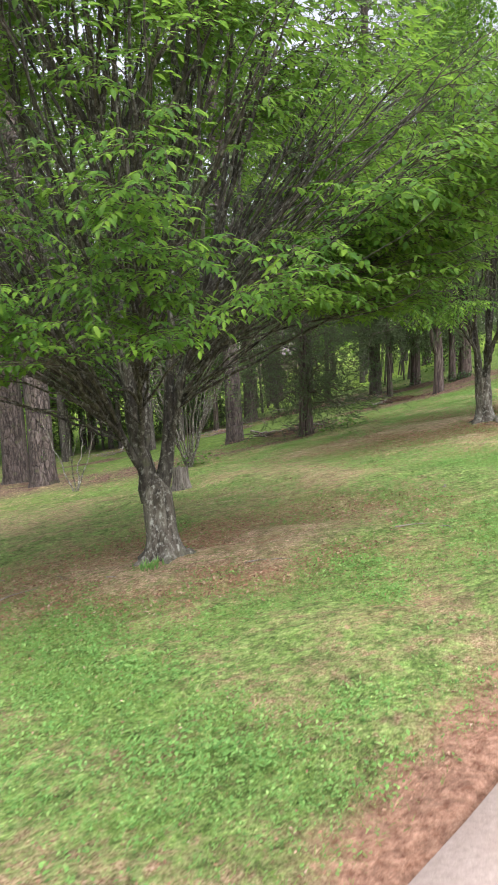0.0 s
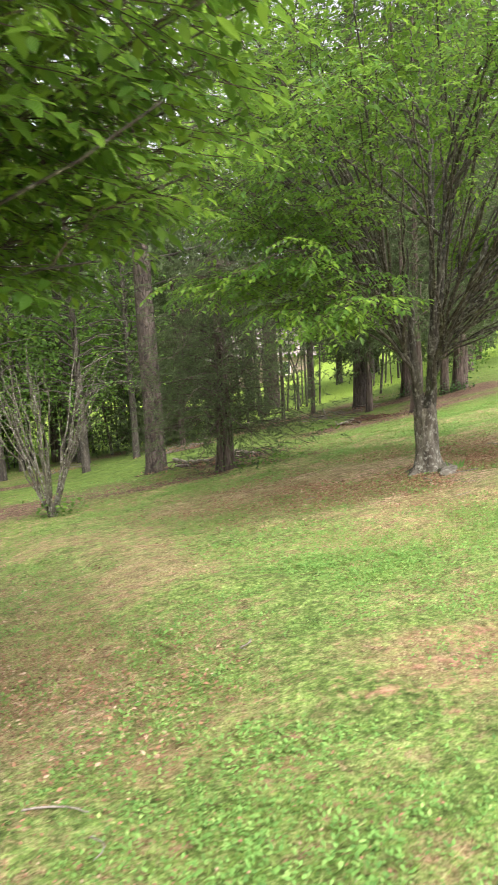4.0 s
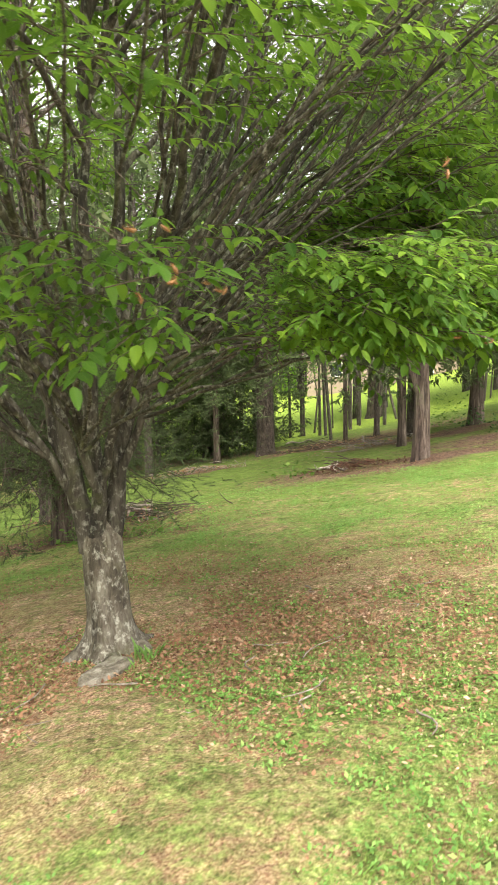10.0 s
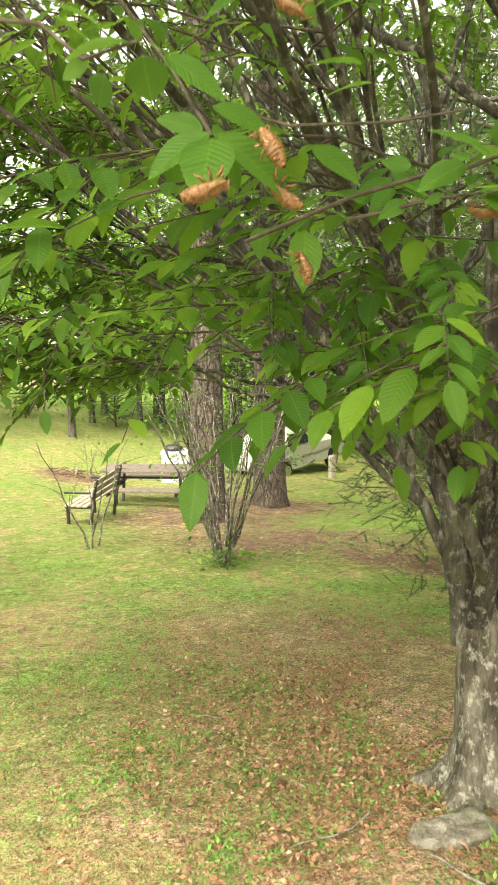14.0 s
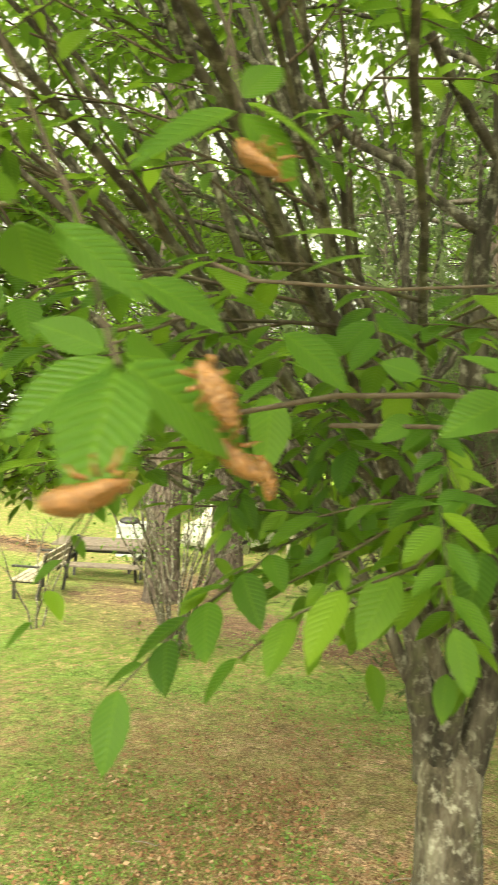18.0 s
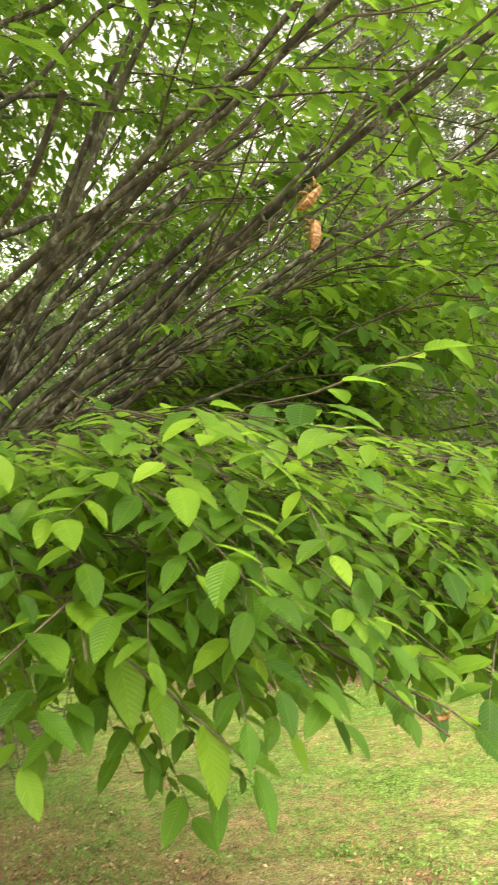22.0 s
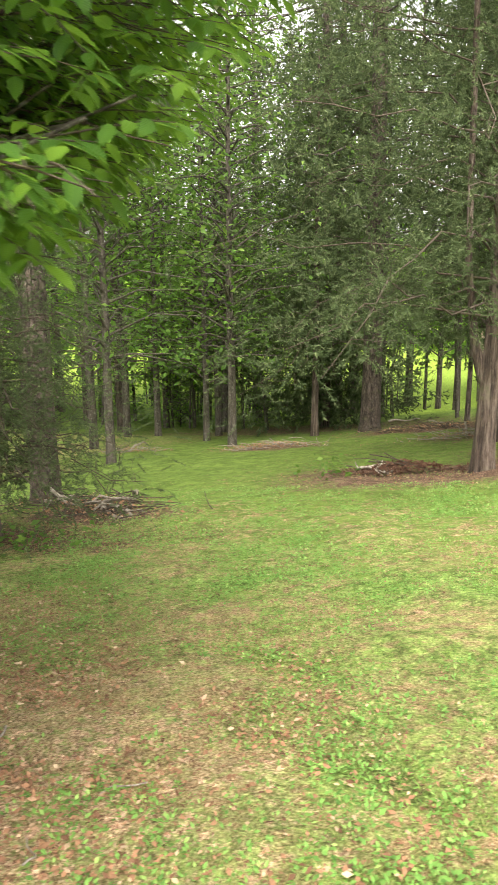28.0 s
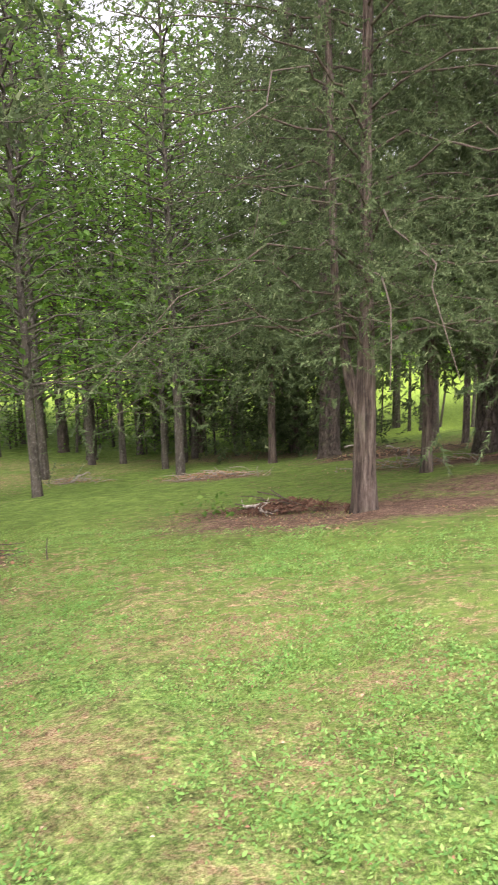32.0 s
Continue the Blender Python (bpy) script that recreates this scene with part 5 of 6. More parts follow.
def brush_pile(at, rx, ry, n, logs, seed, label, leaves=500, leaf=None):
    rng = np.random.default_rng(seed)
    x0, y0, z0 = on(*at)
    pile = thing("brush_pile", (x0, y0, z0), label, "brush pile", "brush piles")
    for i in range(logs):
        az = rng.uniform(0, 6.28)
        c = np.array([rng.normal(0, rx * 0.4), rng.normal(0, ry * 0.4), rng.uniform(0.04, 0.2)])
        d = np.array([math.cos(az), math.sin(az) * 0.6, rng.uniform(-0.08, 0.16)]) * rng.uniform(0.3, 0.5) * min(1, rx)
        line = bend(c - d, c + d, d + rng.normal(0, 0.1, 3), 8, 0.015, rng)
        hang("dead_branch", mesh_np("dead_branch", *tube(line, np.linspace(0.03, 0.012, 8) * rng.uniform(0.6, 1.2), 8, 0.1), DEADWOOD), pile, "bleached grey dead branch")
    sticks, dry = Heap(), Heap()
    for i in range(n):
        az = rng.uniform(0, 6.28)
        c = np.array([rng.normal(0, rx * 0.5), rng.normal(0, ry * 0.5), 0.0])
        c[2] = abs(rng.normal(0, 0.07)) + float(gz(x0 + c[0], y0 + c[1])) - z0 + 0.01
        d = np.array([math.cos(az), math.sin(az), rng.normal(0, 0.12)]) * rng.uniform(0.12, 0.45)
        sticks.add(*tube(bend(c - d, c + d, d + rng.normal(0, 0.05, 3), 4), np.linspace(0.010, 0.004, 4), 4))
    hang("brushwood", sticks.mesh("brushwood", DEADWOOD if seed % 2 else TWIGBARK), pile, kind="stuff")
    p = np.stack([rng.normal(0, rx * 0.55, leaves), rng.normal(0, ry * 0.55, leaves), 0 * rng.uniform(size=leaves)], -1)
    p[:, 2] = gz(x0 + p[:, 0], y0 + p[:, 1]) - z0 + 0.02 + 0.10 * np.exp(-(p[:, 0] / rx) ** 2 - (p[:, 1] / ry) ** 2) * rng.uniform(0.2, 1.4, leaves)
    d = rng.normal(0, 1, (leaves, 3)) * (1, 1, 0.35)
    dry.add(*strew(RHOMB, p, d, rng.normal(0, 0.4, (leaves, 3)) + (0, 0, 1), rng.uniform(0.03, 0.065, leaves)))
    hang("dead_leaves", dry.mesh("dead_leaves", leaf or LITTER, False), pile, kind="stuff")
    return pile


bleached_branch(brush_pile((4.15, 21.12), 0.62, 0.27, 16, 1, 84, "brush pile of bleached branches and red-brown leaves beside the cedar", 1500, RUSTLEAF), (3.84, 21.0))
brush_pile((1.25, 18.2), 1.0, 0.5, 60, 7, 72, "tangled grey brush pile by the juniper", 400)
brush_pile((-0.8, 26.4), 1.2, 0.5, 60, 1, 73, "low mound of twigs and dead leaves on the lawn", 700)
brush_pile((2.1, 29.5), 1.5, 0.8, 90, 2, 74, "wide heap of twigs and leaves near the pines", 700)
brush_pile((-4.6, 26.0), 0.9, 0.4, 40, 1, 75, "low heap of brown twigs and leaves", 400)
brush_pile((0.6, 18.6), 1.1, 0.5, 50, 6, 76, "fallen grey limbs lying beside the pine", 300)
brush_pile((4.0, 26.0), 1.4, 0.6, 50, 2, 77, "strewn twigs under the pines", 500)
brush_pile((-12.6, 17.3), 1.1, 0.5, 40, 1, 78, "mulched bed edge with dry brown leaves", 500)


# ---- picnic table, bench, car, bin, house ----
WEATHERED = plain("weathered_boards", (0.15, 0.125, 0.105), 0.85, 0.35, 14, 0, (1, 1, 1), 0.3)
PALEBOARD = plain("pale_boards", (0.34, 0.31, 0.25), 0.85, 0.3, 14)
BLACKMETAL = plain("dark_painted_metal", (0.025, 0.025, 0.027), 0.5, 0.3, 12)


def picnic_table(at, turn):
    ob = thing("picnic_table", at, "dark weathered wooden picnic table with attached benches on the lawn", "table", turn=turn)
    for i in range(5):
        part("table_board", block((1.85, 0.145, 0.038), (0, -0.31 + i * 0.155, 0.74)), WEATHERED, ob)
    for y in (-0.68, 0.68):
        for k in (-0.075, 0.075):
            part("seat_board", block((1.85, 0.14, 0.036), (0, y + k, 0.44)), WEATHERED, ob)
    for x in (-0.68, 0.68):
        part("seat_beam", block((0.045, 1.55, 0.09), (x, 0, 0.375)), BLACKMETAL, ob)
        part("top_beam", block((0.045, 0.74, 0.07), (x, 0, 0.685)), BLACKMETAL, ob)
        for y, s in ((-0.36, 1), (0.36, -1)):
            part("leg", block((0.05, 0.08, 0.86), (x + 0.05, y * 1.05, 0.36), (s * 20, 0, 0)), BLACKMETAL, ob)
    part("brace", block((1.2, 0.04, 0.04), (0, 0, 0.55)), BLACKMETAL, ob)


def bench(at, turn):
    ob = thing("garden_bench", at, "weathered garden bench with pale slats and dark legs", "bench", turn=turn)
    for i in range(4):
        part("seat_slat", block((1.35, 0.085, 0.028), (0, -0.16 + i * 0.105, 0.43)), PALEBOARD, ob)
    for i in range(3):
        part("back_slat", block((1.35, 0.026, 0.095), (0, 0.27 + i * 0.035, 0.56 + i * 0.125), (-12, 0, 0)), PALEBOARD, ob)
    for x in (-0.58, 0.58):
        part("front_leg", block((0.05, 0.05, 0.43), (x, -0.17, 0.2)), BLACKMETAL, ob)
        part("back_leg", block((0.05, 0.05, 0.92), (x, 0.27, 0.42), (-10, 0, 0)), BLACKMETAL, ob)
        part("rail", block((0.045, 0.5, 0.05), (x, 0.03, 0.40)), BLACKMETAL, ob)
        part("arm_rest", block((0.06, 0.46, 0.03), (x, 0.02, 0.64)), BLACKMETAL, ob)


def parked_car(at, turn):
    ob = thing("parked_car", at, "old white pickup-style car parked behind a pine", "car", turn=turn)
    paint = plain("dull_white_paint", (0.46, 0.47, 0.42), 0.35, 0.12, 5, 0, (1, 1, 1), 0.0)
    rubber, chrome = plain("tyre_rubber", (0.02, 0.02, 0.02), 0.85, 0.2, 30), plain("wheel_metal", (0.5, 0.5, 0.5), 0.35, 0.1, 20, 0.9)
    glass, gnt, gb = material("car_glass", 0.05)
    gb.inputs["Base Color"].default_value = (0.02, 0.025, 0.028, 1)
    gb.inputs["Specular IOR Level"].default_value = 0.8
    outline = [(-2.2, 0.38), (-2.24, 0.72), (-2.1, 0.92), (-0.1, 0.98), (0.15, 1.42), (1.1, 1.45), (1.5, 1.02), (2.15, 0.95), (2.24, 0.7), (2.2, 0.38), (1.78, 0.34), (1.68, 0.6), (1.4, 0.7), (1.12, 0.6), (1.02, 0.32), (-1.0, 0.32), (-1.1, 0.6), (-1.38, 0.7), (-1.66, 0.6), (-1.76, 0.36)]
    bm = bmesh.new()
    sides = [[bm.verts.new((x, y * (1 if z < 1.1 else 0.82), z)) for x, z in outline] for y in (-0.82, 0.82)]
    bm.faces.new(sides[0])
    bm.faces.new(sides[1][::-1])
    n = len(outline)
    for i in range(n):
        bm.faces.new((sides[0][i], sides[1][i], sides[1][(i + 1) % n], sides[0][(i + 1) % n]))
    bmesh.ops.recalc_face_normals(bm, faces=bm.faces[:])
    bmesh.ops.bevel(bm, geom=bm.edges[:], offset=0.03, segments=2, profile=0.6, affect="EDGES")
    body = part("body", bm, paint, ob)
    for y in (-1, 1):
        bm = bmesh.new()
        q = [bm.verts.new((x, y * (0.838 if z < 1.1 else 0.705), z)) for x, z in ((0.0, 1.04), (0.2, 1.36), (1.05, 1.38), (1.38, 1.06))]
        bm.faces.new(q)
        part("side_window", bm, glass, body)
        part("side_strip", block((3.9, 0.02, 0.03), (0, y * 0.835, 0.66)), chrome, body)
        for x in (-1.38, 1.4):
            bm = bmesh.new()
            bmesh.ops.create_cone(bm, cap_ends=True, segments=28, radius1=0.31, radius2=0.31, depth=0.2, matrix=pose(x, y * 0.74, 0.31, 90, 0, 0))
            bmesh.ops.bevel(bm, geom=[e for e in bm.edges if abs(e.verts[0].co.y - e.verts[1].co.y) < 0.01], offset=0.03, segments=2, affect="EDGES")
            wheel = part("wheel", bm, rubber, ob)
            bm = bmesh.new()
            bmesh.ops.create_cone(bm, cap_ends=True, segments=24, radius1=0.2, radius2=0.16, depth=0.03, matrix=pose(x, y * 0.852, 0.31, 90 * y, 0, 0))
            part("rim", bm, chrome, wheel)
    for x in (-2.25, 2.25):
        part("bumper", block((0.08, 1.66, 0.12), (x, 0, 0.46), bevel=0.02), chrome, ob)


def storage_box(at, turn):
    ob = thing("storage_box", at, "pale grey metal box with a black bag on its lid", "box", turn=turn)
    grey = plain("pale_grey_metal", (0.42, 0.46, 0.48), 0.5, 0.15, 8)
    body = part("box_body", block((1.35, 0.7, 0.78), (0, 0, 0.42), bevel=0.02), grey, ob)
    part("lid", block((1.39, 0.74, 0.05), (0, 0, 0.84), bevel=0.015), grey, ob)
    bm = bmesh.new()
    bmesh.ops.create_icosphere(bm, subdivisions=3, radius=0.2, matrix=pose(-0.38, 0, 0.93) @ Matrix.Diagonal((1.3, 0.9, 0.5, 1)))
    for v in bm.verts:
        v.co += v.normal * 0.03 * noise.noise(v.co * 9)
        v.co.z = max(v.co.z, 0.866)
    part("bag", bm, plain("black_bag", (0.02, 0.02, 0.022), 0.4, 0.3, 30), ob, "crumpled black bag")


def house(at, turn, size, wall, roof_col, label):
    w, d, h = size
    ob = thing("house", at, label, "house", "houses beyond the trees", turn=turn)
    wm, rm = plain("house_siding", wall, 0.8, 0.12, 4), plain("roof_shingle", roof_col, 0.85, 0.25, 20)
    trim, gm = plain("white_trim", (0.75, 0.75, 0.72), 0.6, 0.08, 5), plain("window_dark", (0.03, 0.035, 0.04), 0.1, 0.2, 3, 0, (1, 1, 1), 0)
    part("wall", block((w, d, h + 1.0), (0, 0, h / 2 - 0.5), bevel=0.01), wm, ob)
    bm = bmesh.new()
    e, r = 0.4, d * 0.32
    low = [bm.verts.new(p) for p in ((-w / 2 - e, -d / 2 - e, h - 0.1), (w / 2 + e, -d / 2 - e, h - 0.1), (w / 2 + e, d / 2 + e, h - 0.1), (-w / 2 - e, d / 2 + e, h - 0.1))]
    top = [bm.verts.new((-w / 2 - e, 0, h + r)), bm.verts.new((w / 2 + e, 0, h + r))]
    for q in ((low[0], low[1], top[1], top[0]), (low[2], low[3], top[0], top[1]), (low[1], low[2], top[1]), (low[3], low[0], top[0]), (low[3], low[2], low[1], low[0])):
        bm.faces.new(q)
    part("roof", bm, rm, ob)
    for i in range(3):
        x = (i - 1) * w * 0.3
        win = part("window", block((1.1, 0.06, 1.3), (x, -d / 2 - 0.02, 1.6)), trim, ob)
        part("pane", block((0.94, 0.03, 1.14), (x, -d / 2 - 0.045, 1.6)), gm, win)


picnic_table(on(-7.6, 16.9, 0.02), 50)
bench(on(-6.03, 14.95, 0.02), -45)
parked_car(on(-12.25, 24.2, 0.02), 289)
storage_box(on(-10.6, 19.6, 0.02), 55)
house(on(-52, 27), 75, (14, 8, 2.8), (0.42, 0.33, 0.24), (0.3, 0.32, 0.35), "low tan house with a grey roof beyond the lawn")
house(on(21, 66), -20, (15, 8, 2.9), (0.72, 0.7, 0.66), (0.22, 0.2, 0.19), "pale house beyond the hillside lawn")
house(on(-1.5, 78), 5, (13, 8, 2.8), (0.3, 0.24, 0.19), (0.25, 0.22, 0.2), "tan house far behind the woods")
post = thing("fence_post", on(-10.1, 24.1, 0.05), "weathered pale wooden post beside the parked car", "post")
part("post_shaft", block((0.16, 0.16, 0.75), (0, 0, 0.36), bevel=0.02), PALEBOARD, post)


# ---- the nearest sprays of the second hornbeam, and the husks on them ----
HUSK = plain("husk_shell", (0.21, 0.098, 0.03), 0.32, 0.6, 320, 0, (1, 1, 1), 0.5)
HUSK.node_tree.nodes["Principled BSDF"].inputs["Coat Weight"].default_value = 0.3


def single_leaf(base, tip, wide=1.0, facing=(0, 0, 1), parent=None):
    base, tip = np.array(base), np.array(tip)
    d = tip - base
    v, f, uv = FINEST
    v = v.copy()
    v[:, 0] *= wide
    r = frames_for(d[None], np.array(facing, float)[None])[0]
    me = mesh_np("leaf", base + (v @ r.T) * np.linalg.norm(d), f, HORNLEAF, uv)
    return hang("leaf", me, parent)


def twig_part(points, r0, parent):
    p = np.array(points)
    hang("twig", mesh_np("twig", *tube(p, np.linspace(r0, r0 * 0.5, len(p)), 6), TWIGBARK), parent)


def near_sprays():
    tree_inv = TREE.matrix_basis.inverted()
    up_cam, to_cam = (0.1, -0.1, 1.0), (0.75, -0.55, 0.35)

    def spray():
        ob = new("leaf_spray")
        ob.empty_display_size = 0.05
        ob.parent = TREE
        ob.matrix_parent_inverse = tree_inv
        return ob

    a = spray()
    twig_part([(5.0192, 10.3271, 2.0087), (5.1225, 10.333, 1.8841), (5.2607, 10.3071, 1.7847), (5.3452, 10.2772, 1.731), (5.3707, 10.2712, 1.7122)], 0.0022, a)
    single_leaf((5.3725, 10.27, 1.7108), (5.4112, 10.2361, 1.6738), 1.1, to_cam, a)
    single_leaf((5.3741, 10.272, 1.713), (5.3945, 10.3251, 1.6814), 1.05, (0.6, -0.4, 0.75), a)
    single_leaf((5.3697, 10.2696, 1.7146), (5.3649, 10.2262, 1.6911), 1.0, (0.55, -0.3, 0.8), a)
    single_leaf((5.3582, 10.2723, 1.7185), (5.3351, 10.2496, 1.7309), 0.95, (0.3, -0.5, 0.3), a)
    single_leaf((5.3547, 10.2831, 1.7166), (5.3413, 10.3205, 1.7198), 1.5, (0.6, -0.2, 0.5), a)
    single_leaf((5.3605, 10.2917, 1.7048), (5.3546, 10.3019, 1.6818), 0.8, to_cam, a)
    b = spray()
    twig_part([(5.217, 10.1709, 1.8084), (5.2577, 10.2047, 1.7989), (5.2917, 10.2207, 1.7698), (5.3206, 10.2411, 1.7754), (5.3293, 10.2453, 1.7758)], 0.002, b)
    twig_part([(5.2585, 10.207, 1.7992), (5.2433, 10.2157, 1.7772), (5.2303, 10.2248, 1.7571)], 0.0012, b)
    single_leaf((5.3206, 10.2403, 1.7765), (5.3135, 10.1976, 1.7677), 1.15, (0.4, -0.3, 0.8), b)
    single_leaf((5.3181, 10.2514, 1.7707), (5.3062, 10.2637, 1.7448), 2.0, to_cam, b)
    single_leaf((5.3294, 10.2608, 1.7693), (5.3626, 10.2885, 1.7444), 0.95, (0.45, -0.45, 0.7), b)
    single_leaf((5.3281, 10.2484, 1.7749), (5.3426, 10.2613, 1.7676), 0.7, up_cam, b)
    single_leaf((5.3272, 10.2463, 1.7757), (5.338, 10.2314, 1.7843), 0.9, (0.7, -0.4, 0.2), b)
    single_leaf((5.2836, 10.2062, 1.802), (5.3054, 10.2385, 1.7925), 0.8, up_cam, b)
    single_leaf((5.2607, 10.2086, 1.8049), (5.2587, 10.2419, 1.8006), 1.0, (0.3, -0.3, 0.9), b)
    single_leaf((5.2832, 10.2289, 1.7727), (5.2695, 10.2127, 1.7639), 1.5, to_cam, b)
    single_leaf((5.266, 10.248, 1.7715), (5.2495, 10.2471, 1.7514), 1.8, to_cam, b)
    single_leaf((5.3369, 10.1672, 1.8081), (5.348, 10.1977, 1.7979), 1.2, (0.5, -0.3, 0.6), b)
    c = spray()
    twig_part([(5.1809, 10.4227, 1.9884), (5.2703, 10.3882, 1.9036), (5.3465, 10.3408, 1.8313)], 0.0018, c)
    single_leaf((5.3467, 10.3388, 1.8296), (5.3163, 10.2973, 1.8113), 1.0, (0.5, -0.35, 0.75), c)
    single_leaf((5.35, 10.34, 1.8282), (5.3757, 10.3559, 1.7979), 1.05, (0.5, -0.4, 0.75), c)
    single_leaf((5.3498, 10.3431, 1.8333), (5.3839, 10.3699, 1.814), 1.1, up_cam, c)
    single_leaf((5.3452, 10.3439, 1.8371), (5.3447, 10.3666, 1.8626), 1.1, (0.6, -0.4, 0.3), c)
    single_leaf((5.3432, 10.4266, 1.7875), (5.3273, 10.3836, 1.7924), 1.0, up_cam, c)
    single_leaf((5.3194, 10.4605, 1.7852), (5.3035, 10.4211, 1.7805), 0.8, up_cam, c)
    single_leaf((5.2847, 10.4253, 1.7389), (5.322, 10.4475, 1.7123), 1.1, (0.5, -0.4, 0.7), c)
    single_leaf((5.2759, 10.3333, 1.7599), (5.3144, 10.3615, 1.7411), 1.0, (0.5, -0.4, 0.7), c)
    twig_part([(5.1209, 10.4858, 1.8044), (5.1577, 10.5018, 1.7897), (5.2455, 10.5578, 1.7823), (5.3188, 10.5833, 1.7825)], 0.0022, c)
    d = spray()
    twig_part([(5.1215, 10.4704, 1.6765), (5.2771, 10.4779, 1.7028), (5.3754, 10.4663, 1.7065), (5.4242, 10.4570, 1.7033), (5.4539, 10.4517, 1.7062), (5.4638, 10.4539, 1.7084)], 0.0022, d)
    twig_part([(5.2752, 10.4781, 1.6834), (5.3562, 10.4783, 1.6882), (5.3995, 10.4783, 1.6887), (5.4217, 10.4956, 1.69)], 0.0018, d)
    single_leaf((5.4563, 10.4505, 1.7083), (5.4724, 10.4373, 1.7301), 1.5, (0.25, -0.6, -0.5), d)
    single_leaf((5.4499, 10.4477, 1.7048), (5.4253, 10.4166, 1.731), 0.95, (-0.1, -0.5, 0.8), d)
    single_leaf((5.4615, 10.4523, 1.7065), (5.5218, 10.4873, 1.6892), 0.95, (0.4, -0.5, 0.75), d)
    single_leaf((5.4055, 10.4853, 1.6908), (5.4720, 10.5303, 1.6806), 0.85, (0.1, -0.3, 0.9), d)
    single_leaf((5.4126, 10.4865, 1.6868), (5.4606, 10.5118, 1.6583), 1.0, (0.35, -0.35, 0.75), d)
    single_leaf((5.4192, 10.4578, 1.7065), (5.4060, 10.4233, 1.6917), 1.25, (0.5, -0.5, 0.6), d)
    single_leaf((5.4380, 10.4578, 1.7032), (5.4568, 10.4752, 1.6798), 0.55, (0.7, -0.1, 0.2), d)
    single_leaf((5.3992, 10.4882, 1.6938), (5.4025, 10.5308, 1.7031), 1.1, up_cam, d)
    single_leaf((5.4143, 10.4669, 1.7103), (5.3937, 10.4694, 1.7215), 0.9, to_cam, d)
    single_leaf((5.3819, 10.4798, 1.6905), (5.3687, 10.4702, 1.6867), 1.2, to_cam, d)
    single_leaf((5.3481, 10.4768, 1.7162), (5.3300, 10.4619, 1.7254), 1.3, to_cam, d)
    single_leaf((5.3367, 10.4845, 1.6921), (5.3326, 10.4591, 1.6798), 1.1, to_cam, d)
    # lower sprays with hanging leaves, a step behind
    rng = np.random.default_rng(19)
    heap, wood = Heap(), Heap()
    for start, end in (((4.5, 11.3, 1.75), (4.93, 10.80, 1.56)), ((4.6, 11.35, 1.7), (5.02, 10.87, 1.47)), ((4.7, 11.4, 1.62), (5.05, 10.90, 1.45)), ((4.5, 11.25, 1.65), (4.98, 10.80, 1.45)), ((4.75, 11.3, 1.6), (5.08, 10.92, 1.41)),
                       ((4.4, 11.1, 1.75), (4.80, 10.75, 1.56)), ((4.35, 11.0, 1.7), (4.80, 10.52, 1.50)), ((4.5, 11.1, 1.7), (4.90, 10.67, 1.50)), ((4.6, 11.2, 1.65), (4.99, 10.76, 1.48)),
                       ((4.9, 11.3, 1.75), (5.24, 10.86, 1.66)), ((5.0, 11.2, 1.8), (5.37, 10.78, 1.69)), ((4.85, 11.1, 1.7), (5.22, 10.70, 1.54)),
                       ((4.6, 10.9, 2.1), (5.05, 10.4, 2.02)), ((4.3, 10.8, 1.7), (4.45, 10.45, 1.42))):
        line = bend(start, end, (0.15, -0.2, 0.02), 6, 0.01, rng)
        wood.add(*tube(line, np.linspace(0.0028, 0.0012, 6), 4))
        for k in range(3):
            tip = line[3 + k] + rng.normal(0, 0.035, 3) + (0.05, -0.06, -0.05)
            tw = bend(line[2 + k], tip, (0.04, -0.05, 0.0), 4)
            if not outside_clear(tw, -0.12, 5).all():
                continue
            wood.add(*tube(tw, np.linspace(0.0013, 0.0007, 4), 4))
            low_one = end[2] < 1.58
            p, hd, nr, sz = twig_leaves(tw, rng, 0.030, 0.05 if low_one else 0.046, 0.8)
            hd[:, 2] -= 0.12 * low_one
            heap.add(*strew(FINE, p, hd, nr + ((0.12, -0.12, 0.1) if low_one else (0.05, -0.05, 0.4)), sz))
    # the leafy shelf on the open side: flat sprays on top, drooping leaves below
    foot = np.array(on(*TREE_B))
    for k in range(200):
        u, v, f = rng.uniform(0, 1), rng.uniform(0, 1) ** 1.2, rng.uniform(0, 1)
        x, y = 5.42 + 1.05 * u + 0.25 * v, 10.98 + 0.1 * abs(u - 0.45) + 0.85 * v
        low_z = 1.49 - 0.1 * v + 0.22 * abs(u - 0.42) * (u > 0.42) + 0.36 * abs(u - 0.42) * (u < 0.42) - 0.05 * math.sin(9 * u)
        end = np.array([x, y, low_z + (1.80 - low_z) * f])
        out = (end - foot) * (1, 1, 0)
        out /= np.linalg.norm(out)
        end[:2] += out[:2] * 0.16 * (f - 0.4)
        start = end - out * rng.uniform(0.4, 0.55) + (0, 0, rng.uniform(0.02, 0.14) * (1.3 - f))
        line = bend(start, end, out * 0.2 + (0, 0, 0.04), 6, 0.008, rng)
        if not outside_clear(line, 0.0).all():
            continue
        wood.add(*tube(line, np.linspace(0.0015, 0.0006, 6), 4))
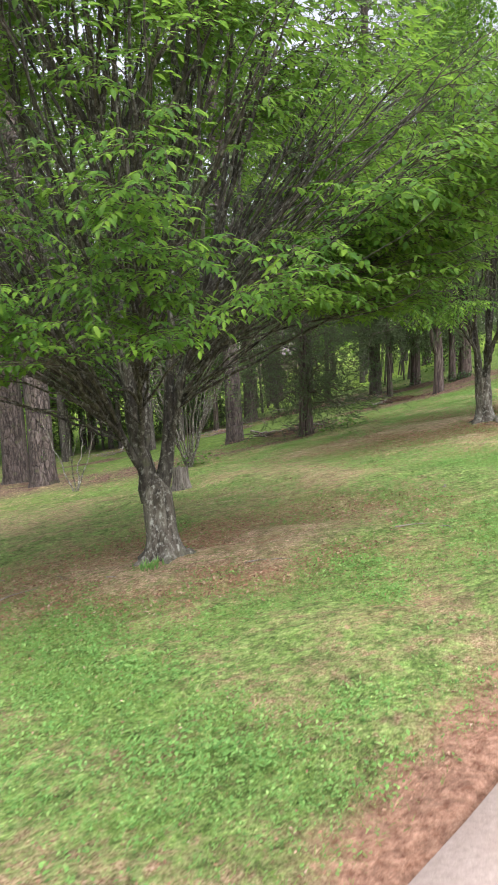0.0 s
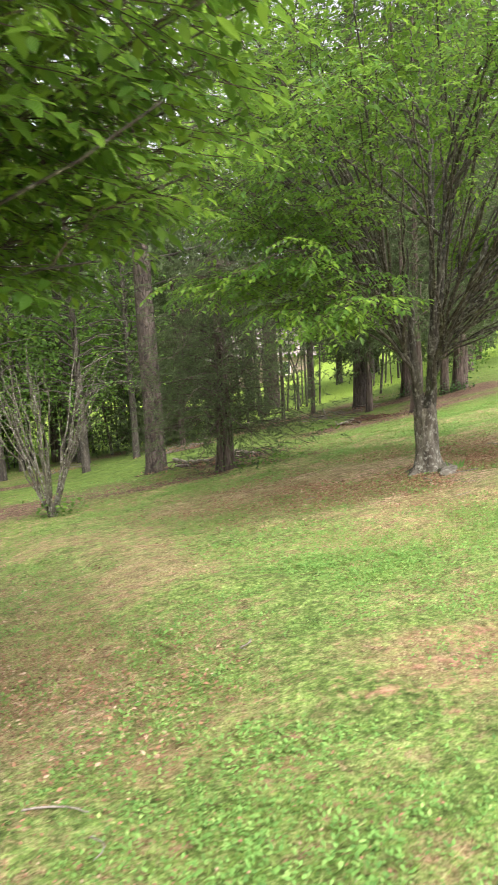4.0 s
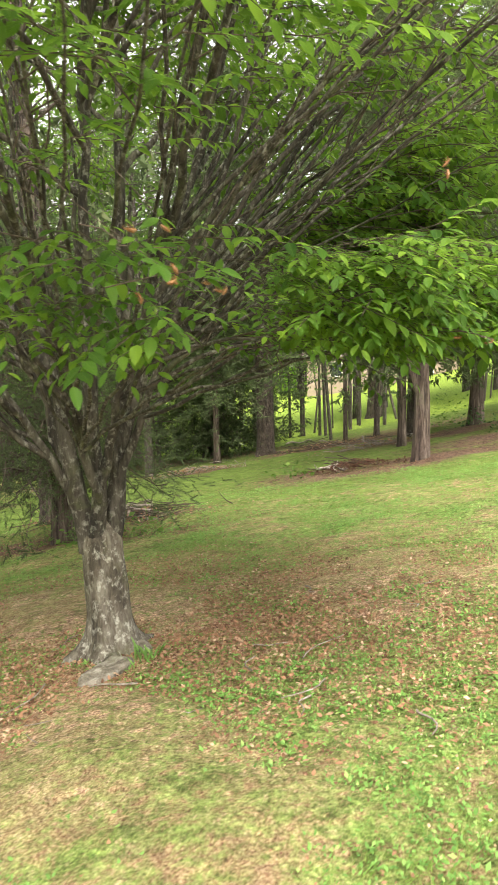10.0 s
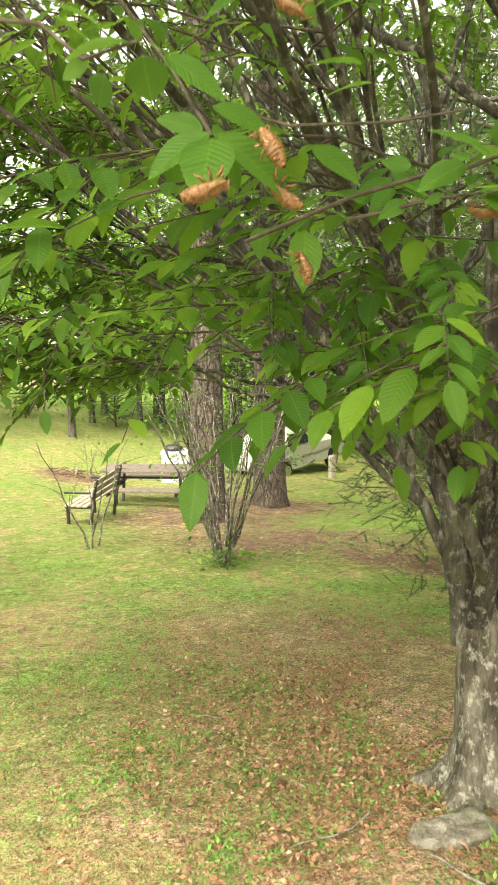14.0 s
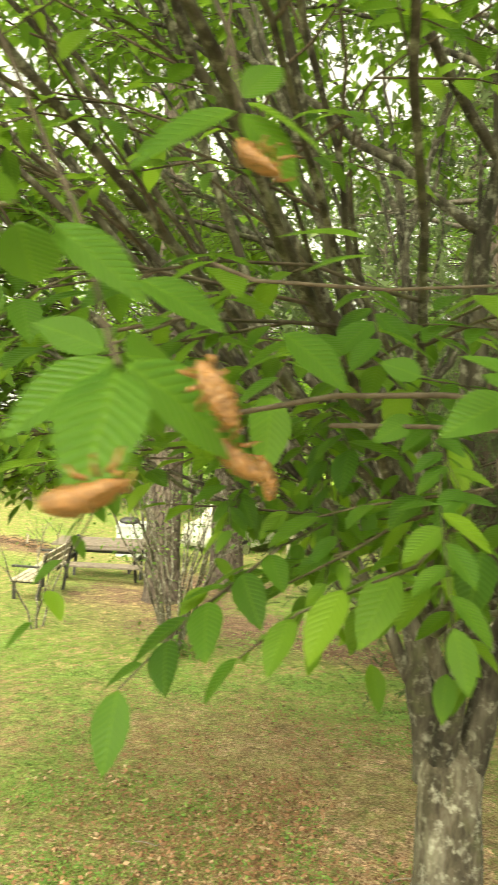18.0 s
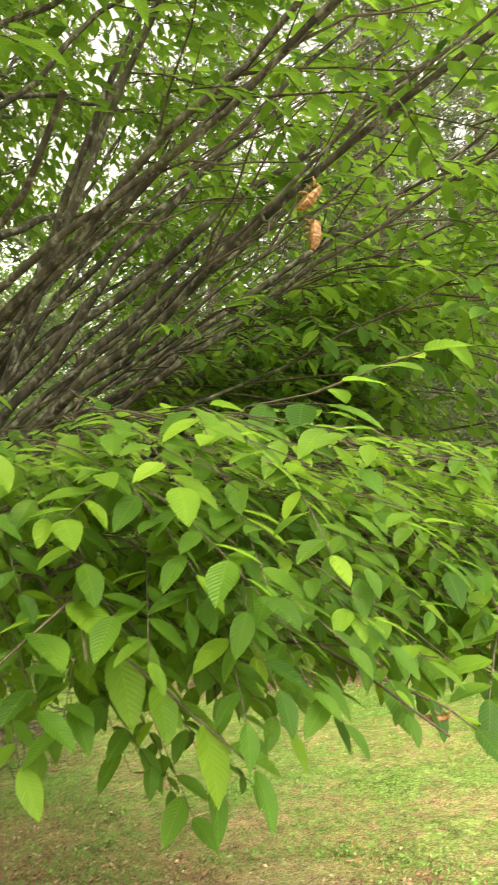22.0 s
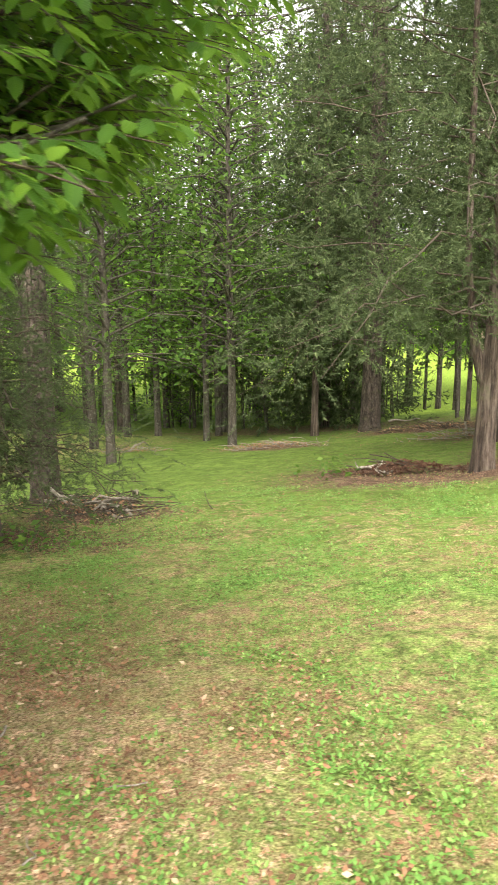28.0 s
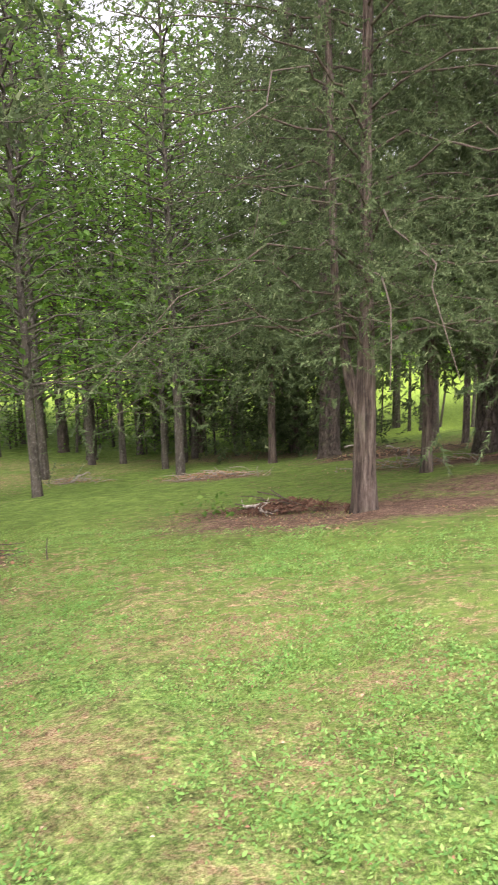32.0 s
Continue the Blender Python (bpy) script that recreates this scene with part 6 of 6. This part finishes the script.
        for q in range(3):
            side = np.array([-out[1], out[0], 0]) * (0.1 if q == 0 else -0.1 if q == 1 else 0.0)
            tip = line[3 + q] + out * 0.10 + side + rng.normal(0, 0.025, 3) - (0, 0, 0.03 + 0.05 * (1 - f))
            tw = bend(line[2 + q], tip, (tip - line[2 + q]) * 0.5 + (0, 0, 0.012), 4)
            if not outside_clear(tw, -0.03).all():
                continue
            wood.add(*tube(tw, np.linspace(0.0009, 0.0006, 4), 3))
            p, hd, nr, sz = twig_leaves(tw - foot, rng, 0.027, 0.048, 0.85, (0.45 if rng.uniform() < 0.13 else 0.06) * rng.uniform(0.3, 1.2))
            heap.add(*strew(FINE, p + foot, hd, nr, sz))
    # two thin shoots that hang below it
    for start, end in (((5.4, 11.8, 1.45), (5.76, 11.42, 1.27)), ((5.45, 11.75, 1.42), (5.9, 11.36, 1.32))):
        line = bend(start, end, (0.2, -0.16, -0.05), 8, 0.006, rng)
        wood.add(*tube(line, np.linspace(0.002, 0.0009, 8), 4))
        p, hd, nr, sz = twig_leaves(line[2:] - foot, rng, 0.026, 0.036, 0.85, 0.4)
        heap.add(*strew(FINE, p + foot, hd, nr, sz))
    low = spray()
    hang("twig_growth", wood.mesh("twig_growth", TWIGBARK), low, kind="stuff")
    hang("hanging_leaves", heap.mesh("hanging_leaves", HORNLEAF), low, "drooping toothed green leaves", "stuff")


near_sprays()


def husk_parts():
    """One empty insect husk, 3 cm long, along +y, its back up."""
    body = Heap()
    rows, ring = 34, 14
    v = []
    for i in range(rows):
        t = i / (rows - 1)
        w = 0.0062 * math.sin(math.pi * min(1, 0.06 + t * 0.95)) ** 0.55
        if t < 0.42:
            w *= 1 + 0.12 * math.sin(t * 75)
        else:
            w *= 0.92 + 0.06 * math.sin(t * 28)
        arch = 0.0035 * math.sin(t * 2.6)
        for j in range(ring):
            a = j * 6.2832 / ring
            split = -0.0016 * (abs(a - 1.57) < 0.3) * (0.55 < t < 0.9)
            v.append((w * math.cos(a), -0.015 + 0.03 * t, arch + w * (0.95 if t < 0.42 else 0.8) * math.sin(a) + split))
    f = [(i * ring + j, i * ring + (j + 1) % ring, (i + 1) * ring + (j + 1) % ring, (i + 1) * ring + j) for i in range(rows - 1) for j in range(ring)]
    shell = mesh_np("shell", np.array(v), f, HUSK)
    legs = []
    for s in (-1, 1):
        for y, out, fore in ((0.010, 0.008, 0.007), (0.006, 0.010, 0.001), (0.002, 0.009, -0.005)):
            line = np.array([(s * 0.003, y, -0.002), (s * out * 0.85, y + fore * 0.5, -0.001), (s * out * 0.9, y + fore * 0.8, -0.005), (s * out * 0.7, y + fore, -0.008)])
            legs.append(mesh_np("leg", *tube(line, np.array([0.0012, 0.0011, 0.0008, 0.0003]), 6), HUSK))
    eyes = []
    for s in (-1, 1):
        bm = bmesh.new()
        bmesh.ops.create_icosphere(bm, subdivisions=2, radius=0.0014, matrix=pose(s * 0.0046, 0.0128, 0.0018))
        me = bpy.data.meshes.new("eye_cap")
        bm.to_mesh(me)
        bm.free()
        me.materials.append(HUSK)
        eyes.append(me)
    return shell, legs, eyes


SHELL, LEGS, EYES = husk_parts()


def husk(at, head, back, size=1.0, label="empty amber insect husk clinging to a hornbeam leaf"):
    ob = new("insect_husk")
    ob.empty_display_size = 0.02
    r = frames_for(np.array([head], float), np.array([back], float))[0]
    ob.matrix_basis = Matrix.Translation(at) @ Matrix([[*row] for row in r]).to_4x4() @ Matrix.Scale(size, 4)
    tagged(ob, label, "insect husk", "insect husks on the hornbeam")
    shell = hang("shell", SHELL, ob)
    for me in LEGS:
        hang("leg", me, ob)
    for me in EYES:
        hang("eye_cap", me, shell)


UNDER = "empty amber insect husk hanging below a hornbeam leaf"
husk((5.4124, 10.2381, 1.6721), (0.35, 0.55, 0.25), (0.5, -0.4, -0.7), 0.95, UNDER)
husk((5.3976, 10.2976, 1.7034), (-0.25, -0.2, 0.5), (0.7, -0.55, 0.5), 0.95)
husk((5.3845, 10.3192, 1.6792), (-0.4, -0.4, 0.5), (0.4, -0.2, -0.8), 0.95, UNDER)
husk((5.2253, 10.4636, 1.6433), (-0.2, -0.2, 0.8), (0.6, 0.5, -0.2), 1.1, UNDER)
husk((5.3413, 10.1837, 1.7906), (-0.3, -0.6, 0.1), (0.3, -0.2, -0.9), 1.0, UNDER)
husk((5.362, 10.3418, 1.8071), (0.4, 0.2, -0.3), (0.3, -0.5, -0.8), 0.9, UNDER)
husk((5.4101, 10.4925, 1.6771), (-0.4, -0.4, 0.1), (0.3, -0.2, -0.9), 0.8, UNDER)
husk((5.4408, 10.4998, 1.6569), (-0.5, -0.5, 0.2), (0.4, -0.3, -0.8), 0.85, UNDER)
husk((5.4558, 10.5044, 1.6551), (0.2, 0.3, 0.5), (0.7, -0.2, -0.5), 0.85, UNDER)
for at_, head_ in (((6.044, 11.466, 1.482), (1, 0.1, 0)), ((6.102, 11.465, 1.478), (1, 0, -0.1)), ((6.011, 10.973, 2.016), (0.5, 0, 0.6)), ((6.015, 10.987, 1.985), (0, 0.1, 1)), ((6.258, 11.509, 1.531), (1, 0.2, 0)), ((6.15, 11.27, 1.47), (1, 0, 0.2)), ((5.871, 11.294, 1.705), (1, 0.1, 0.1)), ((6.035, 11.948, 1.684), (0.8, 0.3, 0.2))):
    husk(at_, head_, (0.2, -0.3, -0.9), 1.0, "empty amber insect husk in the hornbeam's outer leaves")


# ---- lawn: grass, clover, dead leaves, twigs ----
def lawn():
    rng = np.random.default_rng(101)

    def spots(n, x0, x1, y0, y1, near, power):
        """Random places on the lawn, denser along the mown strip past the two trees."""
        x, y = rng.uniform(x0, x1, n * 5), rng.uniform(y0, y1, n * 5)
        strip = np.minimum(np.abs(off_edge(x, y) + 1.6), np.hypot(x - 7, y - 14.5) * 0.55)
        keep = rng.uniform(size=n * 5) < np.exp(-(np.maximum(strip - near, 0) / power))
        keep &= off_edge(x, y) < -0.12
        x, y = x[keep][:n], y[keep][:n]
        return x, y

    def clump(x, y, f0):
        return 0.5 + 0.5 * np.sin(x * f0 + 1.7 * np.sin(y * f0 * 0.7)) * np.sin(y * f0 * 1.1 + 1.3 * np.sin(x * f0 * 0.6))

    blade = (np.array([(-0.06, 0, 0), (0.06, 0, 0), (0.0, 1, 0.15)]), np.array([(0, 1, 2)]), np.zeros((3, 2)))
    x, y = spots(520000, -3, 11, 1.5, 21, 2.2, 1.8)
    keep = rng.uniform(size=len(x)) < (1.0 - 0.7 * np.clip(litter_at(x, y) * 1.2, 0, 1)) * (0.35 + 0.65 * weedy_at(x, y)) * (1 - 0.8 * np.clip(bare_at(x, y), 0, 1))
    x, y = x[keep], y[keep]
    n = len(x)
    p = np.stack([x, y, gz(x, y) - 0.012], -1)
    d = rng.normal(0, 0.7, (n, 3))
    d[:, 2] = 0.6
    heap = Heap()
    heap.add(*strew(blade, p, d, rng.normal(0, 1, (n, 3)), rng.uniform(0.022, 0.05, n) * (0.7 + 0.5 * clump(x, y, 2.7))))
    tagged(new("grass", heap.mesh("grass", GRASSLEAF, False)), "short mown grass blades, fresh green and straw mixed", "grass", kind="stuff")
    # tufts of small leaflets, four or five centimetres across
    def tuft(seed):
        r = np.random.default_rng(seed)
        m = 6
        a, rad = r.uniform(0, 6.28, m), np.sqrt(r.uniform(0.02, 1, m))
        p = np.stack([rad * np.cos(a), rad * np.sin(a), 0.75 - 0.5 * rad + r.uniform(-0.15, 0.25, m)], -1)
        d = np.stack([np.cos(a), np.sin(a), r.uniform(-0.3, 0.5, m)], -1) + r.normal(0, 0.4, (m, 3))
        v, f, uv = strew(RHOMB, p, d, r.normal(0, 0.35, (m, 3)) + (0, 0, 1), r.uniform(0.55, 0.95, m))
        return v * (1, 1, 0.9), f, uv

    tufts = [tuft(k) for k in range(5)]
    x, y = spots(130000, -3, 11, 1.5, 20, 2.0, 1.6)
    keep = rng.uniform(size=len(x)) < np.clip(1.2 * weedy_at(x, y) * (0.3 + 0.9 * value_noise(x, y, 0.16, 8)) + 0.06, 0, 1) * (1 - 0.8 * np.clip(bare_at(x, y), 0, 1))
    x, y = x[keep], y[keep]
    n = len(x)
    p = np.stack([x, y, gz(x, y) - 0.004], -1)
    d = rng.normal(0, 1, (n, 3)) * (1, 1, 0.15)
    size = rng.uniform(0.014, 0.032, n) * (0.7 + 0.6 * value_noise(x, y, 0.4, 9))
    heap = Heap()
    for k in range(5):
        heap.add(*strew(tufts[k], p[k::5], d[k::5], np.tile((0, 0, 1.0), (len(p[k::5]), 1)), size[k::5]))
    tagged(new("clover", heap.mesh("clover", CLOVERLEAF, False)), "patches of low bright clover and lawn weeds", "clover", kind="stuff")
    x, y = spots(110000, -4, 11, 2, 21, 1.8, 1.8)
    keep = rng.uniform(size=len(x)) < (0.2 + 0.9 * litter_at(x, y)) * (1.0 - 0.6 * weedy_at(x, y)) + 0.03
    x, y = x[keep], y[keep]
    for (cx, cy), m in ((TREE_B, 15000), (TREE_A, 15000), ((5.4, 12.8), 7000), ((0.2, 6.6), 5000), ((2.6, 12.9), 6000)):
        x, y = np.append(x, rng.normal(cx, 1.15, m)), np.append(y, rng.normal(cy, 1.0, m))
    away = np.minimum(np.hypot(x - TREE_A[0], y - TREE_A[1]), np.hypot(x - TREE_B[0], y - TREE_B[1])) > 0.2
    x, y = x[away], y[away]
    n = len(x)
    p = np.stack([x, y, gz(x, y) + rng.uniform(0.0, 0.02, n)], -1)
    d = rng.normal(0, 1, (n, 3)) * (1, 1, 0.25)
    heap = Heap()
    heap.add(*strew(RHOMB, p, d, rng.normal(0, 0.4, (n, 3)) + (0, 0, 1), rng.uniform(0.012, 0.038, n) * (0.6 + 0.4 * (litter_at(x, y) > 0.25))))
    tagged(new("dead_leaves", heap.mesh("dead_leaves", LITTER, False)), "fallen brown and tan leaves on the lawn", "dead leaves", kind="stuff")
    # broad weed rosettes
    rosettes = Heap()
    for i in range(190):
        cx, cy = (rng.uniform(-2, 9), rng.uniform(3, 17)) if i < 70 else (rng.normal(5.15, 0.3), rng.normal(11.72, 0.25))
        if off_edge(cx, cy) > -0.3:
            continue
        m = 11
        a = rng.uniform(0, 6.28, m)
        p = np.tile((cx, cy, float(gz(cx, cy)) + 0.01), (m, 1))
        rosettes.add(*strew(LOW, p, np.stack([np.cos(a), np.sin(a), 0 * a + rng.uniform(0.1, 0.9, m)], -1), np.tile((0, 0, 1.0), (m, 1)) + rng.normal(0, 0.3, (m, 3)), rng.uniform(0.012, 0.03, m)))
    for (cx, cy), m in (((TREE_A[0] - 0.08, TREE_A[1] - 0.36), 60), ((TREE_B[0] + 0.3, TREE_B[1] - 0.22), 24)):  # a tuft at each trunk's foot
        a = rng.uniform(0, 6.28, m)
        p = np.stack([cx + rng.normal(0, 0.06, m), cy + rng.normal(0, 0.06, m), np.full(m, float(gz(cx, cy)) - 0.01)], -1)
        rosettes.add(*strew((LOW[0] * (0.3, 1, 1), LOW[1], LOW[2]), p, np.stack([np.cos(a) * 0.5, np.sin(a) * 0.5, np.full(m, 1.0)], -1), rng.normal(0, 1, (m, 3)), rng.uniform(0.06, 0.14, m)))
    tagged(new("weed_rosettes", rosettes.mesh("weed_rosettes", CLOVERLEAF)), "broad-leaved weeds low in the lawn", "weeds", kind="stuff")


lawn()


def fallen_twigs():
    rng = np.random.default_rng(55)
    for i in range(46):
        k = i % 3
        cx, cy = ((TREE_B[0] + rng.normal(0.6, 1.2), TREE_B[1] + rng.normal(-0.3, 1.0)), (TREE_A[0] + rng.normal(0.3, 1.2), TREE_A[1] + rng.normal(-0.3, 0.9)), (rng.uniform(4, 8), rng.uniform(10, 16)))[k]
        if min(math.hypot(cx - TREE_A[0], cy - TREE_A[1]), math.hypot(cx - TREE_B[0], cy - TREE_B[1])) < 0.45:
            continue
        if k == 2 and cy > 12.8:
            continue
        az, ln = rng.uniform(0, 6.28), rng.uniform(0.06, 0.2)
        t = np.linspace(-1, 1, 7)
        x = cx + t * ln * math.cos(az) + 0.025 * np.sin(t * 3 + i)
        y = cy + t * ln * math.sin(az) + 0.02 * np.cos(t * 2.3 + i)
        z0 = float(gz(cx, cy))
        line = np.stack([x - cx, y - cy, gz(x, y) + 0.022 - z0], -1)
        ob = new("fallen_twig", mesh_np("fallen_twig", *tube(line, np.linspace(0.0055, 0.0025, 7) * rng.uniform(0.7, 1.4), 5), DEADWOOD))
        ob.location = (cx, cy, z0)
        tagged(ob, "thin dry fallen twig lying in the grass", "twig", "fallen twigs on the lawn")


fallen_twigs()


def root_stone():
    """A pale weathered stone wedged against the second hornbeam's foot."""
    bm = bmesh.new()
    bmesh.ops.create_icosphere(bm, subdivisions=4, radius=1.0)
    for v in bm.verts:
        q = v.co.copy()
        q = Vector((math.copysign(abs(q.x) ** 0.7, q.x), math.copysign(abs(q.y) ** 0.7, q.y), math.copysign(abs(q.z) ** 0.6, q.z)))
        wedge = 0.75 - 0.35 * q.y
        v.co = Vector((q.x * 0.075 * (0.9 + 0.3 * wedge), q.y * 0.17, q.z * 0.04 * wedge))
        v.co += v.normal * 0.022 * noise.noise(v.co * 11) + v.normal * 0.008 * noise.noise(v.co * 45)
    me = bpy.data.meshes.new("pale_stone")
    bm.to_mesh(me)
    bm.free()
    for p in me.polygons:
        p.use_smooth = True
    me.materials.append(bark("pale_stone_face", (0.09, 0.078, 0.06), (0.2, 0.18, 0.14), (0.34, 0.32, 0.27), 0.8, 22, 0.45, 0.012))
    ob = new("pale_stone", me)
    ob.matrix_basis = pose(*on(STONE[0], STONE[1], -0.02), -4, 0, STONE[2])
    tagged(ob, "pale lichen-covered stone lying against the hornbeam's foot", "stone")


STONE = (4.15, 12.08, 158)
root_stone()
